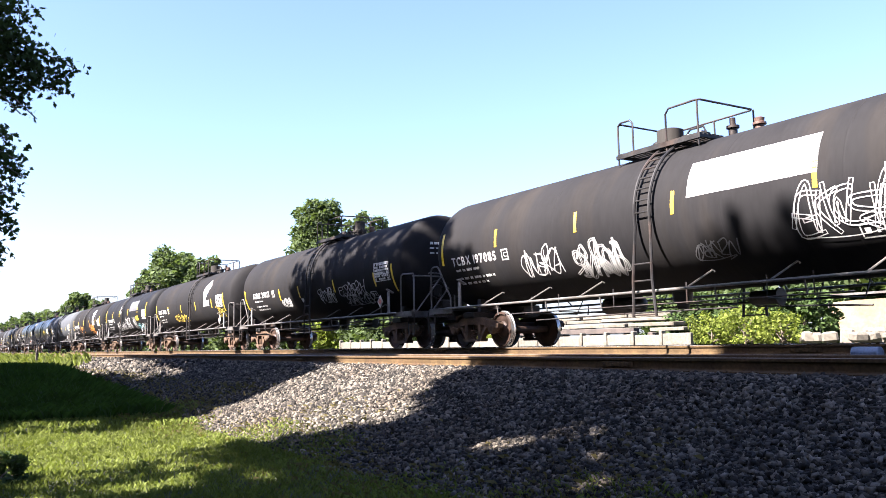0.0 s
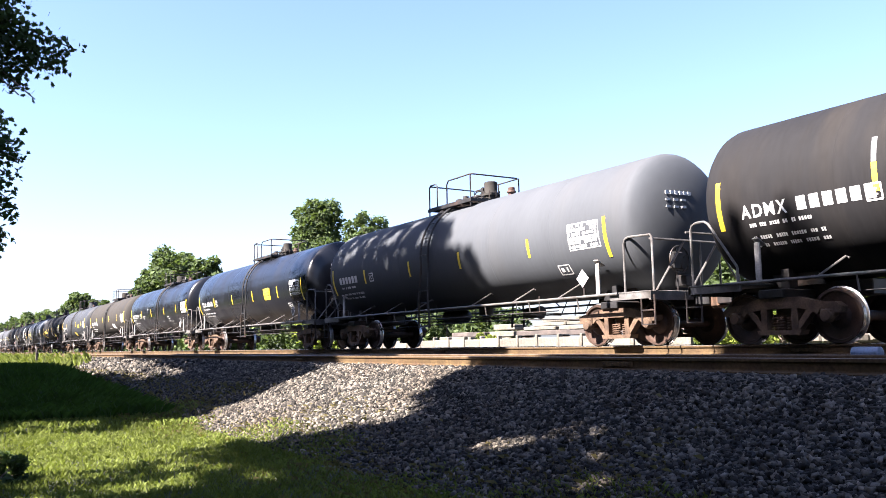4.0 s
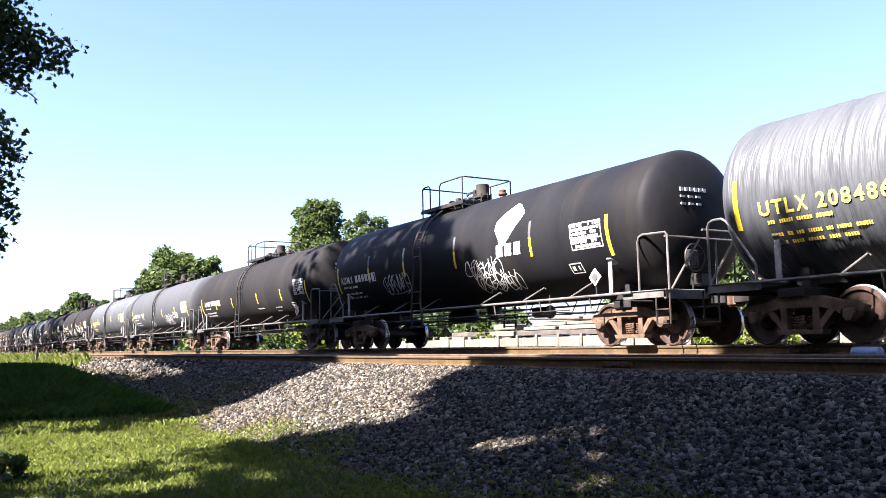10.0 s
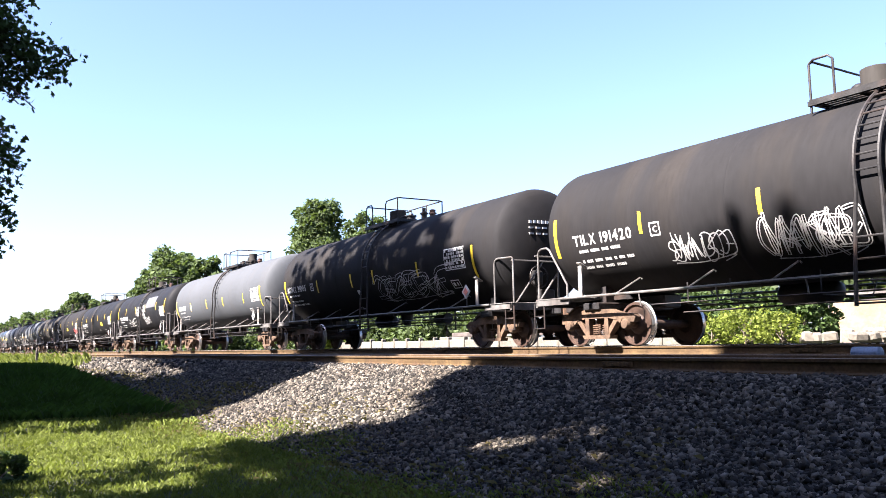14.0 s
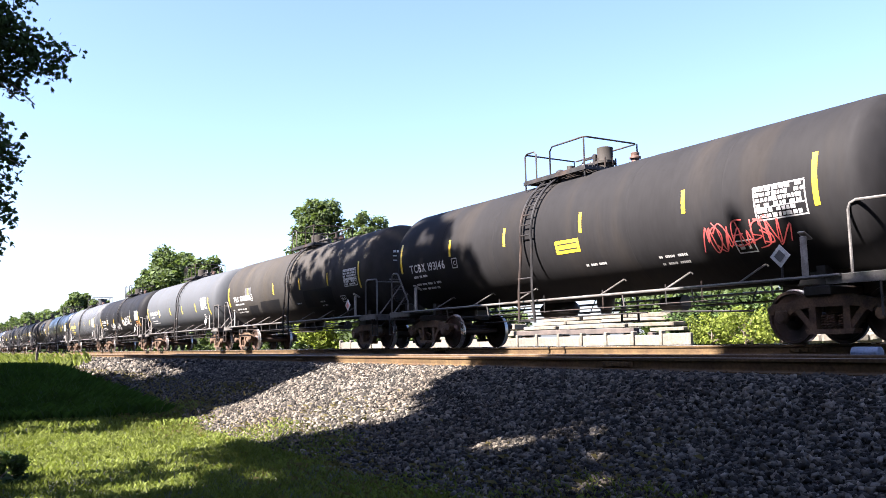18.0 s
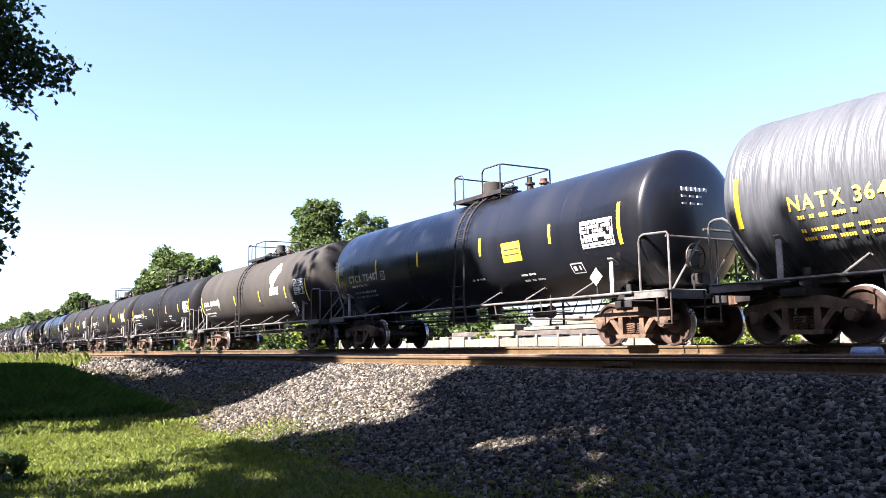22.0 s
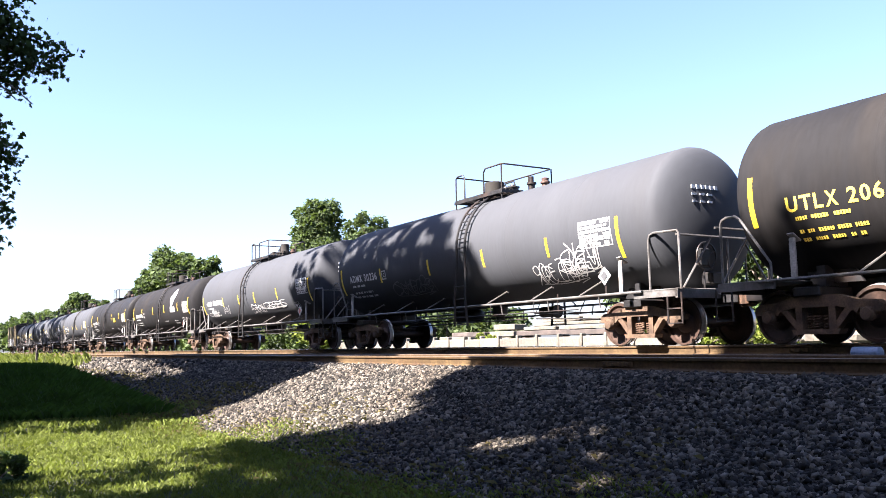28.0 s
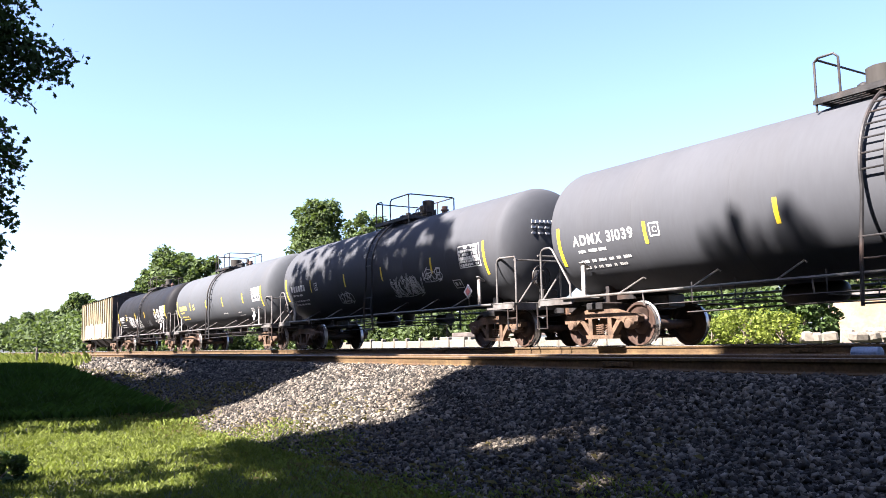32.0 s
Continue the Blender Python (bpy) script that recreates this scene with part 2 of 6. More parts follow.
# ---- building blocks ----
class Shape:
    """Gathers vertices and faces of one mesh."""

    def __init__(self):
        self.v, self.f, self.m = [], [], []

    def add(self, verts, faces, slot=0):
        n = len(self.v)
        self.v.extend(tuple(p) for p in verts)
        self.f.extend(tuple(i + n for i in face) for face in faces)
        self.m.extend([slot] * len(faces))
        return self

    def box(self, c, s, turn=None, chamfer=0.0, slot=0):
        """A block with chamfered upright and lying edges where chamfer is given."""
        hx, hy, hz = (a / 2 for a in s)
        k = min(chamfer, hx * 0.9, hy * 0.9, hz * 0.9)
        if k <= 0:
            pts = [(x, y, z) for x in (-hx, hx) for y in (-hy, hy) for z in (-hz, hz)]
            faces = [(0, 1, 3, 2), (4, 6, 7, 5), (0, 4, 5, 1), (2, 3, 7, 6), (0, 2, 6, 4), (1, 5, 7, 3)]
        else:
            pts, faces = [], []
            for z, inset in ((-hz, k), (-hz + k, 0), (hz - k, 0), (hz, k)):
                x, y = hx - inset, hy - inset
                pts += [(-x + k, -y, z), (x - k, -y, z), (x, -y + k, z), (x, y - k, z), (x - k, y, z), (-x + k, y, z), (-x, y - k, z), (-x, -y + k, z)]
            for r in range(3):
                faces += [(r * 8 + i, r * 8 + (i + 1) % 8, r * 8 + 8 + (i + 1) % 8, r * 8 + 8 + i) for i in range(8)]
            faces += [tuple(range(7, -1, -1)), tuple(range(24, 32))]
        m = turn or Matrix()
        return self.add([m @ Vector(p) + Vector(c) for p in pts], faces, slot)

    def tube(self, points, r, n=8, slot=0, taper=None, closed=False):
        """A round bar along points."""
        pts = [Vector(p) for p in points]
        rings, side = [], None
        for i, p in enumerate(pts):
            if closed:
                d = pts[(i + 1) % len(pts)] - pts[i - 1]
            else:
                d = pts[min(i + 1, len(pts) - 1)] - pts[max(i - 1, 0)]
            d.normalize()
            if side is None:
                side = d.orthogonal().normalized()
            side = (side - d * side.dot(d)).normalized()
            up = d.cross(side)
            radius = r if taper is None else r + (taper - r) * i / (len(pts) - 1)
            rings.append([p + (side * math.cos(a) + up * math.sin(a)) * radius for a in (2 * math.pi * j / n for j in range(n))])
        faces = []
        count = len(rings)
        for i in range(count if closed else count - 1):
            a, b = i * n, (i + 1) % count * n
            faces += [(a + j, a + (j + 1) % n, b + (j + 1) % n, b + j) for j in range(n)]
        if not closed:
            faces += [tuple(range(n - 1, -1, -1)), tuple((count - 1) * n + j for j in range(n))]
        return self.add([p for ring in rings for p in ring], faces, slot)

    def spin(self, profile, axis="x", n=48, c=(0, 0, 0), caps=True, slots=None):
        """A body of revolution; profile: pairs of place on the axis and radius."""
        pts, faces, marks = [], [], []
        for a, r in profile:
            for j in range(n):
                q = 2 * math.pi * j / n
                s, t = r * math.cos(q), r * math.sin(q)
                p = {"x": (a, s, t), "y": (t, a, s), "z": (s, t, a)}[axis]
                pts.append((p[0] + c[0], p[1] + c[1], p[2] + c[2]))
        base = len(self.v)
        self.v.extend(pts)
        for i in range(len(profile) - 1):
            for j in range(n):
                self.f.append((base + i * n + j, base + i * n + (j + 1) % n, base + (i + 1) * n + (j + 1) % n, base + (i + 1) * n + j))
                self.m.append(slots[i] if slots else 0)
        if caps:
            for i, flip in ((0, True), (len(profile) - 1, False)):
                ring = [base + i * n + j for j in range(n)]
                self.f.append(tuple(reversed(ring)) if flip else tuple(ring))
                self.m.append(0)
        return self

    def plate(self, outline, y0, y1, slot=0):
        """An upright plate with an outline in x and z, between y0 and y1."""
        n = len(outline)
        pts = [(x, y0, z) for x, z in outline] + [(x, y1, z) for x, z in outline]
        faces = [tuple(range(n)), tuple(range(2 * n - 1, n - 1, -1))]
        faces += [(i, n + i, n + (i + 1) % n, (i + 1) % n) for i in range(n)]
        return self.add(pts, faces, slot)

    def mesh(self, name, materials, smooth=False):
        me = bpy.data.meshes.new(name)
        me.from_pydata(self.v, [], self.f)
        for m in materials if isinstance(materials, (list, tuple)) else [materials]:
            me.materials.append(m)
        me.polygons.foreach_set("material_index", self.m)
        if smooth:
            me.shade_smooth()
            me.set_sharp_from_angle(angle=radians(smooth if smooth > 1 else 40))
        me.update()
        return me


def part(name, shape, mat, parent, label="", smooth=40, at=None):
    ob = new(name, shape.mesh(name, mat, smooth))
    ob.parent = parent
    if at is not None:
        ob.matrix_basis = at
    return tagged(ob, label)


def holder(name, label, category, m=None, group="", kind=""):
    ob = new(name)
    ob.empty_display_size = 0.3
    if m is not None:
        ob.matrix_basis = m
    return tagged(ob, label, category, group, kind)


def along(table, key):
    return float(np.interp(key, [r[0] for r in table], [r[1] for r in table]))


def quads_mesh(name, points, mat, corners=4):
    """One mesh of loose faces; points: faces x corners x 3."""
    n = points.shape[0]
    me = bpy.data.meshes.new(name)
    me.vertices.add(n * corners)
    me.vertices.foreach_set("co", points.astype(np.float32).ravel())
    me.loops.add(n * corners)
    me.loops.foreach_set("vertex_index", np.arange(n * corners, dtype=np.int32))
    me.polygons.add(n)
    me.polygons.foreach_set("loop_start", np.arange(n, dtype=np.int32) * corners)
    me.materials.append(mat)
    me.update(calc_edges=True)
    return me


# ---- letters, built once each ----
GLYPHS = {}


def make_glyphs(characters):
    curve = bpy.data.curves.new("letters", "FONT")
    curve.offset, curve.resolution_u, curve.size = 0.024, 3, 1.0
    ob = new("letters", curve)
    for ch in characters:
        curve.body = ch
        me = bpy.data.meshes.new_from_object(ob)
        pts = [tuple(v.co) for v in me.vertices]
        if pts:
            x0, x1 = min(p[0] for p in pts), max(p[0] for p in pts)
            GLYPHS[ch] = ([((p[0] - x0), p[1]) for p in pts], [tuple(p.vertices) for p in me.polygons], x1 - x0)
        bpy.data.meshes.remove(me)
    bpy.data.objects.remove(ob)
    bpy.data.curves.remove(curve)


make_glyphs("ABCDEGIKLMNRTUWXF0123456789")


# ---- the ground: one sheet from the grass over the ballast bank to the horizon ----
def bank(y):
    """The height of the ground across the line."""
    steps = [(-4000, -1.2), (-30, -1.36), (3.2, -1.36), (4.5, -1.33), (7.45, -0.36), (7.8, -0.33), (10.5, -0.33), (11.4, -0.24), (15.4, -0.24), (17.0, -0.5), (19.0, -0.3), (60, 0.2), (4000, 2.0)]
    return float(np.interp(y, [s[0] for s in steps], [s[1] for s in steps]))


def ground_height(x, y):
    z = bank(y)
    if y < 20 and -70 < x < 30:
        rough = 0.05 if y < 4.4 else 0.025
        z += rough * (noise.noise(Vector((x * 0.7, y * 0.7, 3))) + 0.5 * noise.noise(Vector((x * 2.1, y * 2.1, 8))))
    if y < 4.4:
        swell = math.exp(-((x + 24) / 7) ** 2 - ((y - 1.8) / 2.0) ** 2)
        z += 0.12 * swell
    return z


def build_ground():
    xs = [-4000, -1500, -700, -300, -150, -90] + list(np.arange(-70, -30, 1.0)) + list(np.arange(-30, 0, 0.3)) + list(np.arange(0, 30, 1.5)) + [40, 80, 200, 700, 4000]
    ys = [-4000, -900, -200, -60, -25, -12, -6, -3] + list(np.arange(-2, 8.0, 0.25)) + list(np.arange(8.0, 20.1, 0.6)) + [24, 30, 40, 60, 120, 300, 900, 4000]
    s = Shape()
    n = len(ys)
    verts = [(x, y, ground_height(x, y)) for x in xs for y in ys]
    faces = [(i * n + j, (i + 1) * n + j, (i + 1) * n + j + 1, i * n + j + 1) for i in range(len(xs) - 1) for j in range(n - 1)]
    s.add(verts, faces)
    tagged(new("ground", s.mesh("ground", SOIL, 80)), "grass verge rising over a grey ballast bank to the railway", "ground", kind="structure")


# ---- the two tracks ----
RAIL_SHAPE = [(-0.07, -0.186), (0.07, -0.186), (0.07, -0.174), (0.018, -0.155), (0.010, -0.14), (0.010, -0.055), (0.036, -0.042), (0.036, -0.008), (0.028, 0.0), (-0.028, 0.0), (-0.036, -0.008), (-0.036, -0.042), (-0.010, -0.055), (-0.010, -0.14), (-0.018, -0.155), (-0.07, -0.174)]


def rail_mesh(x0, x1, head):
    s = Shape()
    n = len(RAIL_SHAPE)
    s.add([(x, y, z) for x in (x0, x1) for y, z in RAIL_SHAPE], [])
    for i in range(n):
        s.f.append((i, (i + 1) % n, n + (i + 1) % n, n + i))
        s.m.append(1 if i in (7, 8, 9) else 0)
    s.f += [tuple(range(n - 1, -1, -1)), tuple(range(n, 2 * n))]
    s.m += [0, 0]
    return s.mesh("rail", [RAIL, head])


def tie_mesh():
    """A sleeper with its tie plates and spikes."""
    s = Shape().box((0, 0, -0.10), (0.22, 2.6, 0.18), chamfer=0.012)
    for y in (-0.755, 0.755):
        s.box((0, y, -0.003), (0.18, 0.36, 0.02), slot=1)
        for dx in (-0.05, 0.05):
            for dy in (-0.085, 0.085):
                s.box((dx, y + dy, 0.018), (0.025, 0.035, 0.03), chamfer=0.006, slot=1)
    return s.mesh("tie", [TIE, RAIL])


def build_track(name, label, y, top, tie, rail):
    track = holder(name, label, "railway track", pose(0, y, top), kind="structure")
    for side in (-0.755, 0.755):
        r = new("rail", rail)
        r.parent, r.location = track, (0, side, 0)
    rng = random.Random(y)
    for i in range(150):
        t = new("tie", tie)
        t.parent = track
        t.matrix_basis = pose(2 - i * 0.5 + rng.uniform(-0.03, 0.03), rng.uniform(-0.04, 0.04), -0.194, 0, 0, rng.uniform(-1.2, 1.2))
    far = Shape()
    for i in range(400):
        far.box((-73.5 - i * 0.5, 0, -0.29), (0.22, 2.6, 0.18))
    tagged(part("far_ties", far, TIE, track, smooth=False), kind="stuff")
    # joint bars with bolts on the camera's side
    for x in (-8.9, -20.7):
        bar = Shape().box((x, -0.78, -0.1), (0.62, 0.03, 0.075), chamfer=0.008)
        for k in range(4):
            bar.spin([(-0.83, 0.016), (-0.79, 0.02)], "y", 6, (x - 0.24 + 0.16 * k, 0, -0.1))
        part("joint_bar", bar, RAIL, track, "rusty bolted joint bar")
    return track


# ---- loose stones on the bank ----
def scatter_stones(rng, x0, x1, y0, y1, count, small, large):
    """Faces of irregular eight-cornered stones lying on the ground."""
    corner = np.array([(x, y, z) for x in (-1, 1) for y in (-1, 1) for z in (-1, 1)], float)
    quads = np.array([(0, 1, 3, 2), (4, 6, 7, 5), (0, 4, 5, 1), (2, 3, 7, 6), (0, 2, 6, 4), (1, 5, 7, 3)])
    xs, ys = rng.uniform(x0, x1, count), rng.uniform(y0, y1, count)
    zs = np.array([ground_height(a, b) for a, b in zip(xs, ys)])
    size = rng.uniform(small, large, (count, 1, 1)) * 0.5
    pts = corner[None] * (1 - 0.45 * rng.random((count, 8, 1))) * size * rng.uniform(0.6, 1.25, (count, 1, 3))
    axis = rng.normal(size=(count, 3))
    axis /= np.linalg.norm(axis, axis=1, keepdims=True)
    ang = rng.uniform(0, 2 * np.pi, (count, 1, 1))
    k = axis[:, None, :]
    pts = pts * np.cos(ang) + np.cross(np.broadcast_to(k, pts.shape), pts) * np.sin(ang) + k * (pts * k).sum(2, keepdims=True) * (1 - np.cos(ang))
    pts += np.stack([xs, ys, zs + rng.uniform(-0.35, 0.9, count) * size[:, 0, 0]], 1)[:, None, :]
    return pts, quads


def build_ballast():
    rng = np.random.default_rng(5)
    fields = [(-9.5, -3.2, 4.3, 8.25, 36000, 0.028, 0.066), (-15, -9.5, 4.3, 8.25, 30000, 0.028, 0.066), (-26, -15, 4.4, 8.25, 36000, 0.032, 0.072), (-60, -26, 4.6, 8.2, 9000, 0.06, 0.13), (-40, -3, 8.5, 9.8, 3500, 0.04, 0.09), (-40, -3, 10.1, 12.5, 4500, 0.04, 0.09), (-40, -3, 14.3, 17.0, 2500, 0.05, 0.1)]
    for f in fields:
        pts, quads = scatter_stones(rng, *f)
        n = len(pts)
        me = bpy.data.meshes.new("ballast_stones")
        me.vertices.add(n * 8)
        me.vertices.foreach_set("co", pts.astype(np.float32).ravel())
        index = (quads[None] + np.arange(n)[:, None, None] * 8).astype(np.int32).ravel()
        me.loops.add(len(index))
        me.loops.foreach_set("vertex_index", index)
        me.polygons.add(n * 6)
        me.polygons.foreach_set("loop_start", np.arange(n * 6, dtype=np.int32) * 4)
        me.materials.append(STONE)
        me.update(calc_edges=True)
        tagged(new("ballast_stones", me), "angular grey crushed stones heaped on the bank", "ballast", kind="stuff")


# ---- grass ----
def blades(rng, xs, ys, low, high, width, lean):
    n = len(xs)
    zs = np.array([ground_height(a, b) for a, b in zip(xs, ys)]) - 0.01
    h = rng.uniform(low, high, n)
    a, b = rng.uniform(0, 2 * np.pi, n), rng.uniform(0, 2 * np.pi, n)
    w = width * rng.uniform(0.6, 1.3, n)
    bx, by = np.cos(a) * w, np.sin(a) * w
    tip = rng.uniform(0.2, 1, n) * lean * h
    tx, ty = np.cos(b) * tip, np.sin(b) * tip
    base = np.stack([xs, ys, zs], 1)
    p = np.zeros((n, 4, 3))
    p[:, 0] = base - np.stack([bx, by, 0 * bx], 1)
    p[:, 1] = base + np.stack([bx, by, 0 * bx], 1)
    p[:, 2] = base + np.stack([tx * 0.45 + bx * 0.7, ty * 0.45 + by * 0.7, h * 0.65], 1)
    p[:, 3] = base + np.stack([tx, ty, h * (1 - 0.25 * lean)], 1)
    return p


def build_grass():
    rng = np.random.default_rng(11)
    lawn = []
    for x0, x1, count, low, high, w in ((-9.5, -4, 44000, 0.035, 0.11, 0.0032), (-16, -9.5, 52000, 0.035, 0.12, 0.0042), (-28, -16, 32000, 0.06, 0.18, 0.008), (-70, -28, 22000, 0.1, 0.32, 0.018)):
        xs = rng.uniform(x0, x1, count)
        edge = 4.75 + 0.5 * np.sin(xs * 0.9) + 0.35 * np.sin(xs * 2.3 + 1)
        ys = rng.uniform(-1.0, 1.0, count) ** 1.0 * 3.2 + 2.0
        keep = (ys < edge + rng.normal(0, 0.18, count)) & (rng.random(count) < 0.96)
        lawn.append(blades(rng, xs[keep], ys[keep], low, high, w, 0.8))
    xs = rng.uniform(-150, -44, 26000)
    ys = rng.uniform(-2.0, 7.2, 26000)
    lawn.append(blades(rng, xs, ys, 0.2, 0.75, 0.02, 0.7))
    tagged(new("grass", quads_mesh("grass", np.concatenate(lawn), GRASS)), "short yellow-green grass on the verge", "grass", kind="stuff")
    xs = rng.uniform(-20, -5, 4200)
    ys = 4.7 + 0.5 * np.sin(xs * 0.9) + rng.normal(0, 0.55, 4200)
    p = blades(rng, xs, ys, 0.03, 0.12, 0.003, 1.6)
    xs = rng.uniform(-70, -17, 9000)
    ys = rng.uniform(3.5, 6.3, 9000)
    p = np.concatenate([p, blades(rng, xs, ys, 0.06, 0.2, 0.006, 1.1)])
    tagged(new("dry_weeds", quads_mesh("dry_weeds", p, STRAW)), "dry straw and weeds at the foot of the bank", "weeds", kind="stuff")
    # the tall clump beside the bank
    xs = rng.normal(-27, 5.0, 60000)
    ys = rng.normal(2.2, 1.25, 60000)
    keep = (xs < -18.5) & (xs > -45) & (ys < 4.6 + (xs + 18) * 0.02) & (ys > -1.5)
    xs, ys = xs[keep], ys[keep]
    top = 0.35 + 0.8 * np.clip((-xs - 18.5) / 8, 0, 1) * np.clip((4.9 - ys) / 1.7, 0.2, 1)
    p = blades(rng, xs, ys, 0.45, 1.0, 0.007, 0.6)
    ground = p[:, :1, 2:3].copy()
    p[:, :, 2:3] = ground + (p[:, :, 2:3] - ground) * top[:, None, None] * 1.15
    tagged(new("tall_grass", quads_mesh("tall_grass", p, BRUSH)), "clump of tall green grass beside the bank", "tall grass", kind="stuff")


# ---- tank cars ----
R0, ZC, HALF, HEAD = 1.49, 2.57, 7.17, 0.50
CAR_COUNT = 42


def on_tank(radius):
    """Maps (along, up the side) of the camera's side of a tank to a point on it, proud by off."""
    def place(u, v, off):
        a = v / radius
        return (u, -(radius + off) * math.cos(a), ZC + (radius + off) * math.sin(a))
    return place


def side_patch(s, radius, u, z, w, h, off=0.004, skew=0.0, slot=0, outline=None):
    """A painted patch that follows the round side; (u, z) is its middle."""
    place = on_tank(radius)
    v = radius * math.asin(max(-0.98, min(0.98, (z - ZC) / radius)))
    n = max(2, int(h / 0.12) + 1)
    rows = [v - h / 2 + h * i / n for i in range(n + 1)]
    pts = []
    for r in rows:
        k = (r - v) / h + 0.5
        l, e = (u - w / 2, u + w / 2) if outline is None else outline(u, w, k)
        pts += [place(l + skew * (k - 0.5), r, off), place(e + skew * (k - 0.5), r, off)]
    s.add(pts, [(2 * i, 2 * i + 1, 2 * i + 3, 2 * i + 2) for i in range(n)], slot)


def side_text(s, radius, text, u, z, height, off=0.005, gap=0.35):
    place = on_tank(radius)
    v = radius * math.asin((z - ZC) / radius) - height * 0.36
    x = u
    for ch in text:
        if ch == " ":
            x += height * gap
            continue
        pts, faces, width = GLYPHS[ch]
        squeeze = 0.62 / max(width, 0.3) if width > 0.62 else 1.0
        s.add([place(x + p[0] * height * squeeze, v + p[1] * height, off) for p in pts], faces)
        x += height * (min(width, 0.62) + 0.13)
    return x - u


def small_print(s, radius, rng, u, z, rows, width, height=0.06, step=0.13, off=0.005):
    """Rows of unreadable small print: words of narrow upright bars."""
    for r in range(rows):
        x = u
        end = u + width * rng.uniform(0.7, 1.0)
        while x < end:
            for k in range(rng.randint(2, 6)):
                w = rng.uniform(0.024, 0.044)
                side_patch(s, radius, x + w / 2, z - r * step, w, height * rng.uniform(0.85, 1.0), off)
                x += w + 0.012
            x += rng.uniform(0.05, 0.09)


# strokes of loose hand-painted letters in a unit box
TAG_LETTERS = [
    [[(0, 0), (0.3, 1), (0.45, 1), (0.8, 0)], [(0.1, 0.35), (0.75, 0.42)]],
    [[(0.1, 0), (0.15, 1)], [(0, 0.95), (0.6, 0.9), (0.65, 0.6), (0.2, 0.5), (0.8, 0.4), (0.75, 0.05), (0, 0.02)]],
    [[(0.85, 0.85), (0.5, 1), (0.1, 0.75), (0.05, 0.3), (0.4, 0), (0.85, 0.15)]],
    [[(0, 0), (0.1, 1), (0.6, 0.1), (0.75, 1)]],
    [[(0.1, 1), (0.1, 0)], [(0.8, 1), (0.15, 0.5), (0.9, -0.1)]],
]
TAG_LOOPS = [
    [[(0.8, 0.9), (0.4, 1), (0.15, 0.75), (0.7, 0.4), (0.6, 0.05), (0.05, 0.1)]],
    [[(0.45, 1), (0.08, 0.6), (0.2, 0.1), (0.6, 0), (0.85, 0.5), (0.6, 0.95), (0.4, 0.95)]],
    [[(0, 1), (0.35, 0), (0.5, 0.6), (0.65, 0), (0.95, 1)]],
    [[(0.05, 0), (0.1, 1), (0.7, 0.95), (0.65, 0.55), (0.15, 0.5), (0.85, 0)]],
    [[(0.75, 1), (0.1, 0.95), (0.05, 0.05), (0.8, 0)], [(0.05, 0.5), (0.6, 0.52)]],
]


def smooth_path(keys, steps=5):
    path = []
    for a in range(len(keys) - 1):
        p0, p1, p2, p3 = keys[max(a - 1, 0)], keys[a], keys[a + 1], keys[min(a + 2, len(keys) - 1)]
        for q in range(steps):
            t = q / steps
            path.append(0.5 * ((2 * p1) + (p2 - p0) * t + (2 * p0 - 5 * p1 + 4 * p2 - p3) * t * t + (3 * p1 - p0 - 3 * p2 + p3) * t ** 3))
    path.append(keys[-1])
    return path


